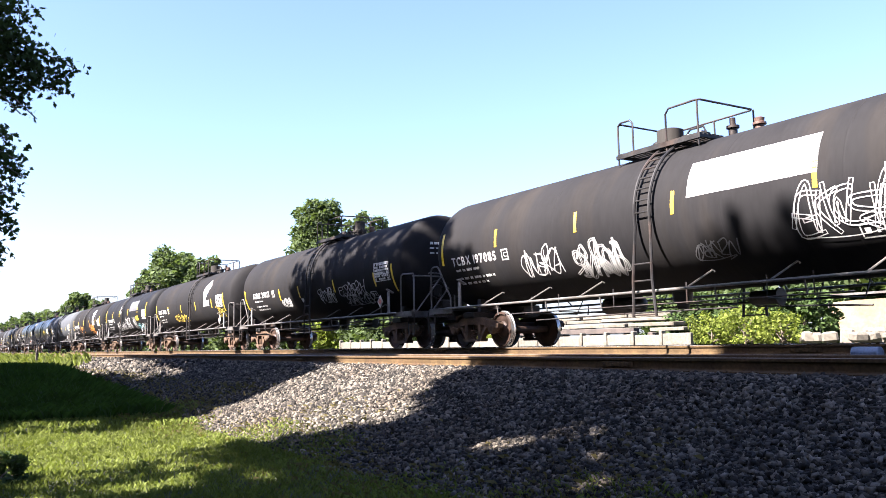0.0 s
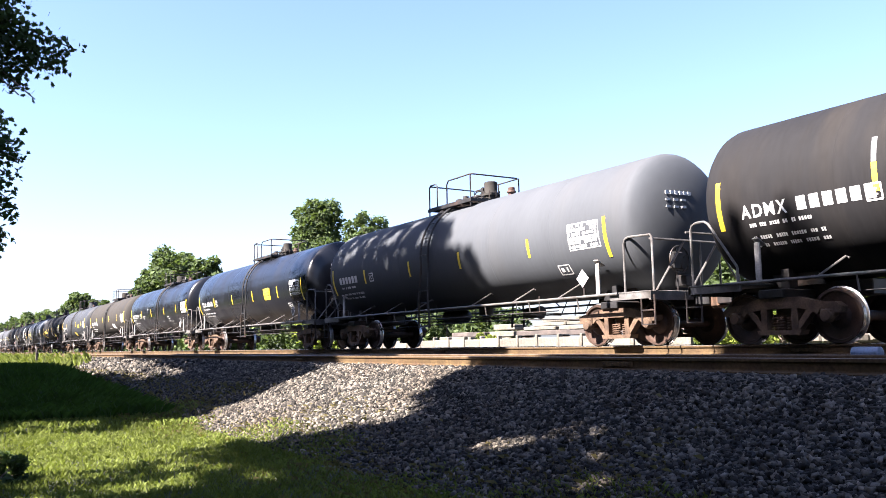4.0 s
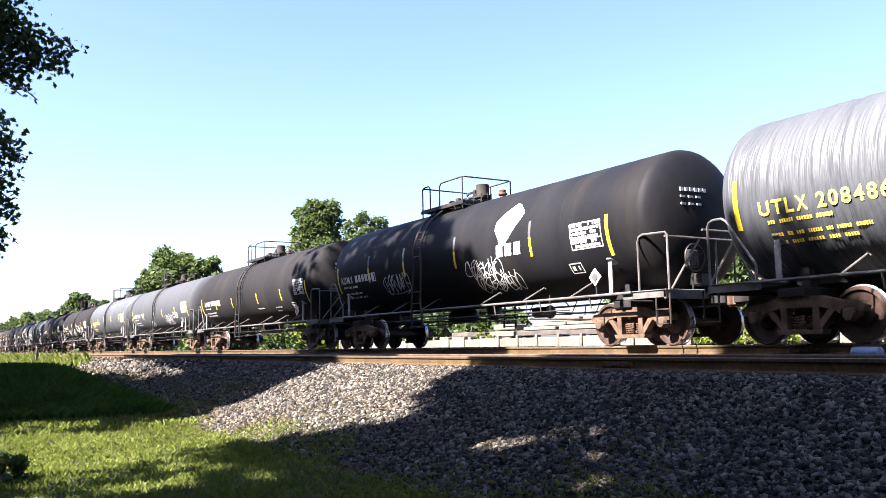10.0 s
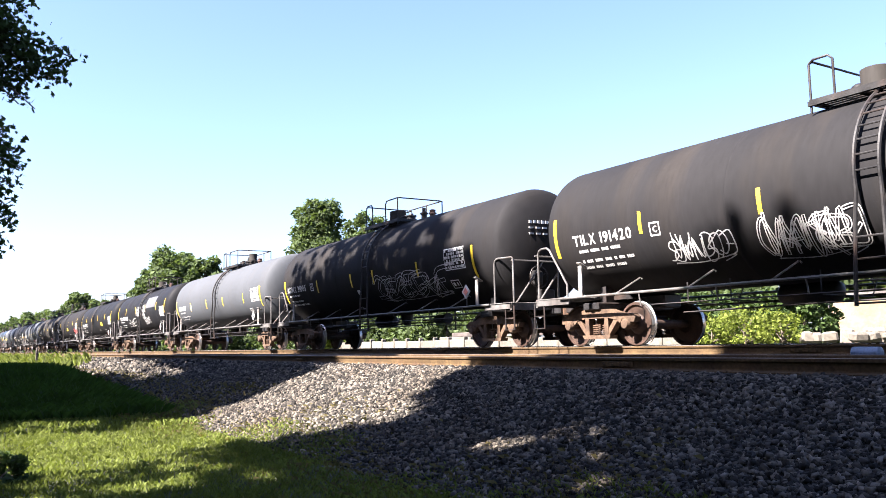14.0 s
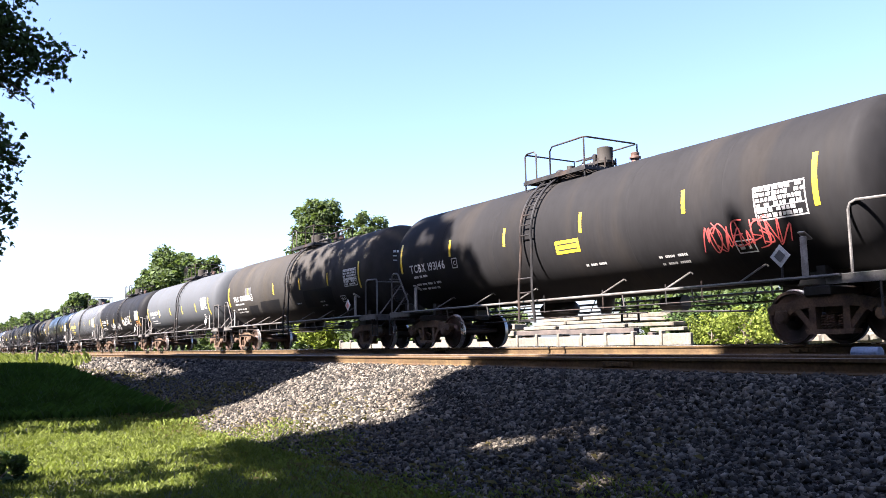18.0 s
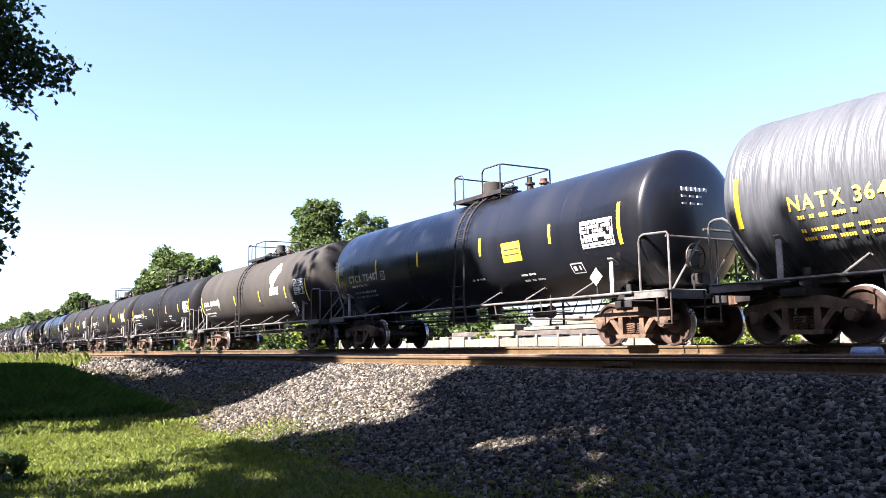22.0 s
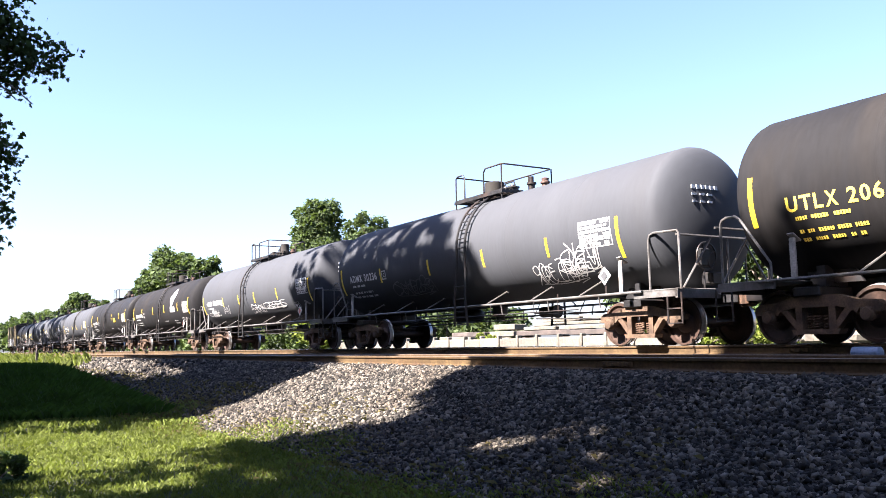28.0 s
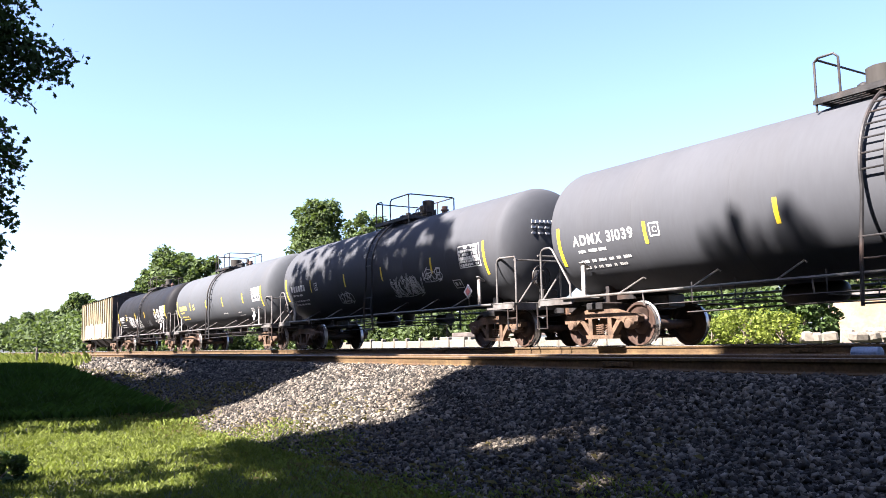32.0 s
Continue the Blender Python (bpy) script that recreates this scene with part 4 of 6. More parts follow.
# ---- the train, first car to last: paint, reporting mark, mark's paint, and what is painted on it ----
W, Y = "white", "yellow"
TRAIN = [
    ("brown", "TCBX 197085", W, "panel graffiti_a"),
    ("brown", "ADMX 29025", W, "graffiti_b square"),
    ("brown", "ADMX 30355", W, "logo_blue graffiti_c"),
    ("black", "TCBX 195201", W, "graffiti_d greypanel yellow_sign"),
    ("brown", "ADMX", W, "logo_blue orange"),
    ("light", "", W, ""),
    ("gloss", "TILX 190618", W, "yellow_square"),
    ("gloss", "WFRX 160519", W, "bands prints"),
    ("tan", "CTCX", W, "whitepanel print"),
    ("ribmid", "TILX 317972", W, "yellow_wide yellow_skew print"),
    ("brown", "UTLX 202734", Y, "patch yellow_low"),
    ("ribbed", "UTLX 208486", Y, "yellow_print"),
    ("black", "ADMX", W, "logo_white graffiti_e"),
    ("brown", "ADMX", W, "print"),
    ("grey", "ADMX 31057", W, "graffiti_f"),
    ("ribbed", "UTLX", Y, ""),
    ("brown", "TILX 191420", W, "graffiti_g"),
    ("brown", "ADMX 31005", W, "graffiti_loops square"),
    ("light", "", W, ""),
    ("black", "TCBX", W, "graffiti_j greypanel"),
    ("black", "CTCX 103807", W, "yellow_sign print"),
    ("brown", "TCBX 193146", W, "yellow_sign red print"),
    ("tan", "TILX", W, "patches print"),
    ("light", "ADMX 30224", W, "square"),
    ("black", "TILX 195966", W, "graffiti_k"),
    ("ribbed", "NATX 364462", Y, ""),
    ("gloss", "CTCX 731407", W, "yellow_square print"),
    ("tan", "ADMX", W, "logo_blue darksquares"),
    ("black", "WFRX 160472", W, "bands prints"),
    ("ribdark", "TILX 317632", W, "yellow_wide print"),
    ("ribdark", "TILX", W, "yellow_sign print"),
    ("gloss", "", W, "yellow_square print"),
    ("brown", "UTLX 206", Y, "print"),
    ("grey", "ADMX 30236", W, "graffiti_h"),
    ("grey", "ADMX", W, "graffiti_i"),
    ("brown", "ADMX 30942", W, "logo_cyan square print"),
    ("ribdark", "TILX 312334", W, "yellow_wide print"),
    ("grey", "ADMX 31039", W, ""),
    ("grey", "", W, "graffiti_f"),
    ("light", "", Y, "print"),
    ("black", "", W, "graffiti_a"),
]

# ---- each car: ladder, reflector stripes and their height, data block, start of the reporting mark, along the tank ----
FITTED_FIRST = [
    (0.51, (-4.5, -1.5, 1.3, 4.3), 2.70, 5.95, -6.56),
    (0.46, (-2.9, -0.9, 2.3, 5.4), 2.17, 5.95, -6.00),
    (0.74, (-4.2, -1.4, 1.5, 4.4), 2.31, 5.66, -6.55),
    (-0.51, (-4.4, -1.9, 1.0, 4.1), 2.71, 5.89, -6.35),
    (-0.09, (-4.1, -1.3, 1.6, 4.6), 2.48, 5.86, -6.55),
    (-0.60, (-4.6, -1.7, 1.0, 4.0), 2.30, 5.95, -6.55),
    (0.30, (-4.5, -1.7, 1.1, 4.1), 2.30, 5.95, -6.55),
    (0.82, (-4.0, -1.3, 1.9, 4.7), 2.37, 6.30, -6.74),
    (0.39, (-4.1, -1.3, 1.2, 4.2), 2.47, 6.16, -6.38),
    (-0.43, (-4.2, -1.4, 1.5, 4.5), 2.54, 5.86, -6.55),
]
FITTED_SECOND = [
    (-0.45, (-4.05, -2.0, 0.3, 2.3, 4.5), 2.39, 5.59, -6.31),
    (0.70, (-4.2, -1.4, 1.5, 4.3), 2.44, 5.86, -6.55),
    (-1.34, (-4.7, -2.4, 0.4, 3.7), 2.33, 5.63, -6.80),
    (-0.82, (-4.7, -2.2, 1.2, 4.0), 2.17, 5.95, -6.53),
    (-0.69, (-3.9, -1.1, 1.0, 4.0), 2.24, 5.91, -6.66),
    (0.0, (-3.95, -1.05, 1.9, 4.9), 2.44, 5.86, -5.97),
    (0.50, (-4.4, -1.6, 1.0, 3.7), 2.43, 6.08, -6.43),
    (0.28, (-3.9, -1.1, 0.5, 3.3), 2.25, 5.32, -6.80),
    (0.30, (-4.2, -1.3, 1.4, 4.4), 2.30, 5.95, -6.55),
    (0.56, (-4.3, -1.3, 1.5, 4.5), 2.74, 5.95, -6.35),
]
FITTED_THIRD = [
    (-0.85, (-4.5, -1.9, 0.9, 4.0), 2.73, 5.86, -6.59),
    (-0.77, (-4.3, -1.8, 1.0, 3.9), 2.67, 5.95, -6.52),
    (0.60, (-4.3, -1.2, 1.6, 4.2), 2.45, 6.01, -6.32),
    (0.52, (-4.2, -1.5, 1.1, 3.8), 2.22, 5.36, -6.38),
    (0.47, (-4.4, -1.9, 1.4, 4.0), 2.21, 5.96, -6.59),
    (-0.28, (-4.0, -1.3, 1.5, 4.5), 2.47, 5.86, -6.02),
    (0.88, (-4.2, -1.6, 1.6, 4.4), 2.54, 5.95, -6.21),
    (-0.78, (-4.3, -1.8, 1.5, 4.5), 2.25, 5.95, -6.67),
    (0.90, (-3.9, -1.2, 2.0, 4.8), 2.38, 6.30, -6.64),
    (0.97, (-4.2, -1.3, 1.6, 4.8), 2.60, 5.95, -6.20),
]
FITTED_LAST = [
    (0.34, (-4.9, -2.1, 0.9, 3.4), 2.55, 5.68, -6.55),
    (-0.60, (-4.3, -1.5, 1.3, 4.3), 2.30, 5.95, -6.55),
    (0.41, (-4.0, -1.6, 1.2, 3.8), 2.45, 5.95, -6.34),
    (0.55, (-4.2, -1.3, 1.4, 4.0), 2.25, 5.63, -6.39),
    (-0.68, (-3.8, -1.5, 0.6, 3.3), 2.24, 5.95, -6.46),
    (0.57, (-4.5, -1.5, 1.3, 4.4), 2.46, 5.95, -6.41),
    (-0.52, (-4.4, -1.4, 1.6, 4.4), 2.57, 5.95, -6.24),
    (0.42, (-4.4, -1.4, 0.8, 3.8), 2.22, 5.49, -6.55),
    (0.30, (-4.6, -1.7, 1.0, 4.0), 2.30, 5.95, -6.55),
    (-0.60, (-4.4, -1.5, 1.2, 4.2), 2.30, 5.95, -6.55),
    (0.30, (-4.4, -1.5, 1.2, 4.2), 2.30, 5.95, -6.55),
]
FITTED = FITTED_FIRST + FITTED_SECOND + FITTED_THIRD + FITTED_LAST

# cars whose pot stands over the ladder, before the tall rail
EARLY_DECK = {0, 2, 7, 8, 16, 17, 19, 22, 23, 24, 26, 28, 29, 30, 33, 35, 37, 39}


EMBLEM_LEFT = [(0.0, -0.28), (0.2, -0.36), (0.4, -0.52), (0.55, -0.55), (0.66, -0.48), (1.0, 0.1)]
EMBLEM_RIGHT = [(0.0, -0.24), (0.12, -0.02), (0.62, 0.55), (0.72, 0.6), (0.96, 0.28), (1.0, 0.2)]
WING_RIGHT = [(0.0, 0.04), (0.6, 0.47), (0.7, 0.5), (1.0, 0.16)]
# where a car's notice stands, and how far its sprayed tags stand from the usual places
SIGN_AT = {3: 3.9, 21: 0.5, 30: 2.3, 9: 3.1}
TAG_SHIFT = {16: 0.47, 19: 0.38, 24: 0.27, 33: -0.48, 34: -0.56}
EMBLEM_AT = {2: 3.5, 4: 3.6, 12: 2.8, 27: 3.3, 35: 3.26}


def build_marks(car, i, radius, mark, colour, extras):
    """Everything painted or taped on the camera's side of one tank."""
    rng = random.Random(100 + i)
    ink = STENCIL_YELLOW if colour == Y else WHITE
    size = 0.34 if colour == Y else 0.315
    _, stripes, stripe_z, block_u, used = FITTED[i]
    mark_u, code_u = used, used + (2.75 if colour == Y else 2.4)
    tone = "yellow stencilled" if colour == Y else "white stencilled"
    letters, _, digits = mark.partition(" ")
    if letters:
        word = Shape()
        used += side_text(word, radius, letters, used, 2.28, size) + size * 0.35
        part("reporting_mark", word, ink, car, tone + " reporting mark", smooth=False)
    word = Shape()
    if digits:
        side_text(word, radius, digits, used, 2.28, size)
    else:
        for k in range(6):
            side_patch(word, radius, used + 0.12 + 0.235 * k, 2.28, 0.17, 0.225)
    tagged(part("car_number", word, ink, car, tone + " car number", smooth=False), kind="stuff")
    for r in range(3):
        data = Shape()
        small_print(data, radius, rng, mark_u + 0.12, (2.04, 1.83, 1.7)[r], 1, (1.1, 1.6, 1.5)[r], 0.072)
        tagged(part("data_line", data, ink, car, smooth=False), kind="stuff")
    sq = Shape()
    for u, z, w, h in ((0.0, 2.18, 0.26, 0.03), (0.0, 2.42, 0.26, 0.03), (-0.12, 2.30, 0.03, 0.25), (0.12, 2.30, 0.03, 0.25)):
        side_patch(sq, radius, code_u + u, z - 0.04, w, h)
    side_text(sq, radius, "C", code_u - 0.045, 2.26, 0.17)
    part("code_box", sq, ink, car, smooth=False)
    worn = i in (4, 12, 24)
    for u in stripes:
        s = Shape()
        if "darksquares" in extras:
            side_patch(s, radius, u + 0.06, stripe_z - 0.08, 0.26, 0.62, 0.003, slot=1)
        side_patch(s, radius, u, stripe_z, 0.09, 0.45)
        if worn:
            side_patch(s, radius, u, stripe_z + 0.42, 0.09, 0.4, slot=2)
        part("reflector_stripe", s, [YELLOW, BLACK_MARK, GREY_PATCH], car, "half-worn yellow and grey stripe" if worn else "yellow reflective stripe", smooth=False)
    for u in (-7.0, max(6.2, block_u + 0.68)):
        s = Shape()
        side_patch(s, radius, u, stripe_z - 0.04, 0.1, 0.88)
        part("end_stripe", s, YELLOW, car, "long yellow reflective stripe", smooth=False)
    block = Shape()
    for u, z, w, h in ((0.0, 2.655, 1.0, 0.025), (0.0, 2.10, 1.0, 0.025), (-0.49, 2.38, 0.022, 0.56), (0.49, 2.38, 0.022, 0.56), (0.0, 2.30, 1.0, 0.02), (-0.1, 2.47, 0.018, 0.33)):
        side_patch(block, radius, block_u + u, z, w, h)
    for r in range(6):
        x = block_u - 0.46
        while x < block_u + 0.41:
            w = rng.uniform(0.03, 0.11)
            if rng.random() < 0.88:
                side_patch(block, radius, x + w / 2, 2.61 - 0.09 * r, min(w, block_u + 0.47 - x), rng.choice((0.058, 0.066, 0.072)), 0.005)
            x += w + rng.uniform(0.012, 0.03)
    tagged(part("data_block", block, WHITE, car, "white stencilled data block in a thin frame", smooth=False), kind="stuff")
    cert = Shape()
    for u, z, w, h in ((5.05, 1.62, 0.40, 0.025), (5.05, 1.82, 0.40, 0.025), (4.86, 1.72, 0.025, 0.22), (5.24, 1.72, 0.025, 0.22), (4.97, 1.72, 0.10, 0.11), (5.13, 1.72, 0.05, 0.11)):
        side_patch(cert, radius, u, z, w, h)
    part("service_box", cert, WHITE, car, smooth=False)
    # placard on its holder at the end
    p = Shape()
    p.box((5.92, -1.50, 1.45), (0.27, 0.015, 0.27), Matrix.Rotation(math.pi / 4, 4, "Y"), slot=0)
    p.box((5.92, -1.512, 1.45), (0.15, 0.012, 0.15), Matrix.Rotation(math.pi / 4, 4, "Y"), slot=1)
    p.tube([(5.92, -1.47, 1.08), (5.92, -1.47, 1.6)], 0.02, 6, slot=2)
    part("placard", p, [WHITE, PINK_MARK if i % 3 else GREY_PATCH, GEAR], car, "white diamond placard with a faded red centre" if i % 3 else "white diamond placard", smooth=False)
    if i == 11:
        p = Shape()
        p.box((7.88, -0.29, 1.45), (0.012, 0.27, 0.27), Matrix.Rotation(math.pi / 4, 4, "X"), slot=0)
        p.box((7.888, -0.29, 1.45), (0.012, 0.22, 0.22), Matrix.Rotation(math.pi / 4, 4, "X"), slot=1)
        p.box((7.896, -0.29, 1.45), (0.012, 0.2, 0.07), slot=0)
        part("end_placard", p, [WHITE, RED_MARK], car, "red diamond placard on the end rail", smooth=False)
    # small print on the round end
    for r in range(3):
        he = Shape()
        for k in range(3 if r else 6):
            y = -0.62 + 0.2 * k * (0.6 if r == 0 else 1)
            z = ZC + 0.55 - 0.15 * r
            rr = math.hypot(y, z - ZC) / radius
            x = HALF + HEAD * math.sqrt(max(0.05, 1 - rr * rr)) + 0.01
            he.box((x, y, z), (0.022, 0.085 if r == 0 else 0.13, 0.075 if r == 0 else 0.04))
        tagged(part("end_mark", he, ink, car, "small stencilled marks on the tank end", smooth=False), kind="stuff")
    if "whitepanel" in extras:
        s = Shape()
        side_patch(s, radius, 2.75, 1.9, 0.9, 0.34, skew=-0.2)
        part("placard_sheet", s, WHITE, car, smooth=False)
    if "panel" in extras.split():
        s = Shape()
        side_patch(s, radius, 3.0, 3.08, 2.7, 0.72)
        part("painted_panel", s, WHITE, car, "large blank white panel", smooth=False)
    if "greypanel" in extras.split():
        s = Shape()
        side_patch(s, radius, 2.75 if i == 3 else 3.0, 3.06, 2.5, 0.7)
        part("painted_panel", s, GREY_PATCH, car, "grey painted-out panel", smooth=False)
    for key, u, z, w, h in (("yellow_sign", 2.5, 2.2, 0.8, 0.30), ("yellow_wide", 2.7, 2.33, 0.78, 0.31), ("yellow_square", 2.9, 2.29, 0.75, 0.48)):
        if key in extras:
            u = SIGN_AT.get(i, u)
            s = Shape()
            side_patch(s, radius, u, z, w, h)
            for r in range(2):
                side_patch(s, radius, u, z + 0.06 - 0.12 * r, w * 0.8, 0.03, 0.006, slot=1)
            part("yellow_sign", s, [YELLOW, BLACK_MARK], car, "yellow notice with dark print", smooth=False)
    if "yellow_skew" in extras:
        s = Shape()
        side_patch(s, radius, 0.45, 1.66, 0.8, 0.42, skew=-0.25)
        part("yellow_sheet", s, YELLOW, car, "plain yellow sheet pasted askew", smooth=False)
    if "yellow_low" in extras:
        s = Shape()
        side_patch(s, radius, 2.55, 1.85, 0.85, 0.3, 0.006)
        part("yellow_sheet", s, STENCIL_YELLOW, car, "worn yellow notice", smooth=False)
    if "logo" in extras:
        tint = BLUE_SPRAY if "blue" in extras else CYAN_MARK if "cyan" in extras else WHITE
        eu = EMBLEM_AT.get(i, 3.1)
        s = Shape()
        side_patch(s, radius, eu, 2.98, 1.1, 1.15, 0.004, outline=lambda u, w, k: (u + along(EMBLEM_LEFT, k), u + along(EMBLEM_RIGHT, k)))
        side_patch(s, radius, eu, 3.03, 0.5, 0.82, 0.007, slot=1, outline=lambda u, w, k: (u + 0.03 + 0.1 * k * (1 - k) * 4, u + along(WING_RIGHT, k)))
        part("emblem", s, [WHITE, tint], car, "white kite-shaped emblem with a coloured wing", smooth=False)
        for k in range(3):
            s = Shape()
            side_patch(s, radius, eu - 0.34 + 0.36 * k, 2.36, 0.27, 0.3, 0.005, skew=0.06)
            part("emblem_bar", s, WHITE, car, "white block under the emblem", smooth=False)
    if "square" in extras.split():
        s = Shape()
        side_patch(s, radius, -0.75, 1.85, 0.22, 0.16)
        part("white_square", s, WHITE, car, smooth=False)
    if "print" in extras:
        s = Shape()
        small_print(s, radius, rng, 3.0, 1.72, 2, 0.6)
        small_print(s, radius, rng, 0.9, 1.75, 1, 0.6)
        tagged(part("small_print", s, WHITE, car, smooth=False), kind="stuff")
    if "bands" in extras:
        for u in (-4.3, -2.2, 2.15, 5.2):
            s = Shape()
            side_patch(s, radius, u, 2.75, 0.014, 1.1, 0.003)
            part("weld_mark", s, GREY_PATCH, car, smooth=False)
        s = Shape()
        for u, z, n in ((-3.6, 2.2, 2), (-2.3, 2.6, 1), (2.5, 2.0, 3), (-1.4, 1.5, 1), (4.6, 1.6, 1)):
            small_print(s, radius, rng, u, z, n, 0.5)
        tagged(part("small_print", s, WHITE, car, smooth=False), kind="stuff")
    if "patch" in extras.split():
        s = Shape()
        side_patch(s, radius, -1.2, 2.2, 1.9, 1.3, 0.002)
        side_patch(s, radius, 0.4, 2.72, 1.0, 0.85, 0.003)
        side_patch(s, radius, 1.15, 2.15, 0.8, 0.5, 0.002, skew=0.1)
        side_patch(s, radius, 2.65, 2.0, 1.3, 0.75, 0.003, skew=0.25)
        side_patch(s, radius, 0.5, 1.98, 0.7, 0.42, 0.005, slot=1)
        part("paint_patch", s, [PAINT["tan"], BLACK_MARK], car, "lighter touched-up paint", smooth=False)
        s = Shape()
        side_patch(s, radius, 0.48, 2.05, 0.26, 0.18, 0.008, skew=-0.03)
        side_patch(s, radius, 0.8, 1.68, 0.62, 0.06, 0.008)
        part("paper_label", s, WHITE, car, "small white label over a strip", smooth=False)
    if "patches" in extras.split():
        s = Shape()
        side_patch(s, radius, -4.3, 2.55, 0.8, 0.3, 0.002, slot=0)
        side_patch(s, radius, -2.1, 1.75, 2.2, 0.62, 0.002, skew=0.5, slot=1)
        side_patch(s, radius, -4.2, 1.65, 1.1, 0.62, 0.003, skew=0.4, slot=1)
        side_patch(s, radius, 3.0, 1.85, 2.6, 0.7, 0.003, skew=0.3, slot=1)
        part("paint_patch", s, [GREY_PATCH, PAINT["black"]], car, "mismatched grey and dark touch-up patches", smooth=False)
    tags = {
        "graffiti_a": [(-2.9, 1.94, 1.3, 0.6, 5, WHITE), (-1.0, 1.8, 1.5, 0.7, 6, WHITE), (4.8, 2.1, 2.0, 0.7, 5, WHITE), (2.0, 1.75, 0.9, 0.35, 4, GREY_PATCH)],
        "graffiti_b": [(-2.4, 1.85, 0.9, 0.28, 5, WHITE), (1.5, 1.9, 1.3, 0.5, 6, WHITE), (3.6, 2.0, 1.7, 0.4, 5, WHITE), (3.8, 1.66, 2.0, 0.36, 7, WHITE)],
        "graffiti_c": [(-1.8, 1.82, 2.6, 0.36, 7, STENCIL_YELLOW), (5.5, 1.85, 1.2, 0.5, 3, STENCIL_YELLOW)],
        "graffiti_d": [(-2.4, 1.8, 1.5, 0.5, 6, WHITE), (-0.9, 1.8, 1.4, 0.45, 5, WHITE), (0.8, 1.95, 1.6, 0.6, 6, WHITE), (2.8, 1.9, 0.8, 0.7, 5, WHITE), (-1.3, 3.05, 0.8, 0.6, 5, WHITE), (4.3, 1.62, 1.7, 0.4, 6, CYAN_MARK)],
        "graffiti_e": [(1.6, 2.0, 1.5, 0.45, 6, WHITE), (2.0, 1.65, 1.8, 0.5, 7, WHITE), (-3.1, 1.95, 1.4, 0.5, 5, WHITE)],
        "graffiti_f": [(-2.0, 1.75, 0.9, 0.35, 4, WHITE), (2.3, 1.85, 1.7, 0.55, 6, WHITE), (3.9, 2.05, 1.0, 0.3, 4, WHITE)],
        "graffiti_g": [(-3.6, 1.83, 1.5, 0.5, 6, WHITE), (-1.3, 1.8, 1.7, 0.7, 6, WHITE), (1.5, 2.15, 1.9, 0.5, 5, WHITE), (2.1, 1.7, 1.9, 0.45, 4, WHITE), (3.6, 2.0, 1.0, 0.4, 5, WHITE)],
        "graffiti_h": [(4.6, 1.7, 1.7, 0.5, 6, WHITE), (5.4, 1.95, 1.3, 0.6, 3, WHITE), (-2.0, 1.78, 2.2, 0.4, 6, GREY_PATCH)],
        "graffiti_i": [(-5.0, 1.85, 0.9, 0.35, 3, WHITE), (-3.1, 1.9, 0.5, 0.35, 1, WHITE), (1.2, 1.8, 1.4, 0.4, 3, WHITE), (3.2, 1.85, 2.6, 0.25, 3, WHITE)],
        "graffiti_j": [(-3.0, 1.9, 2.0, 0.5, 4, WHITE), (-0.7, 2.65, 1.4, 0.5, 5, WHITE), (0.8, 2.6, 0.7, 0.7, 2, WHITE), (1.4, 1.95, 1.5, 0.4, 3, WHITE)],
        "graffiti_k": [(-2.8, 1.85, 1.5, 0.5, 5, WHITE), (-1.0, 1.82, 1.8, 0.45, 6, WHITE), (1.5, 2.05, 1.2, 0.35, 5, WHITE), (2.8, 2.12, 1.6, 0.5, 5, WHITE), (5.8, 1.85, 0.9, 0.35, 4, ORANGE_SPRAY)],
        "graffiti_loops": [(2.6, 1.84, 4.2, 0.7, 6, WHITE)],
        "orange": [(-2.5, 2.0, 1.6, 0.55, 3, ORANGE_SPRAY), (2.6, 1.95, 2.0, 0.7, 4, ORANGE_SPRAY)],
        "red": [(5.1, 1.92, 1.7, 0.45, 7, RED_SPRAY)],
    }
    for key, strokes in tags.items():
        if key in extras.split():
            for u, z, w, h, n, mat in strokes:
                s = Shape()
                scribble(s, radius, rng, u + TAG_SHIFT.get(i, 0.0), z, w, h, n, 0.024 if key in ("graffiti_c", "graffiti_loops") else 0.034)
                tagged(part("spray_tag", s, mat, car, "looping spray-painted scrawl", smooth=False), kind="stuff")


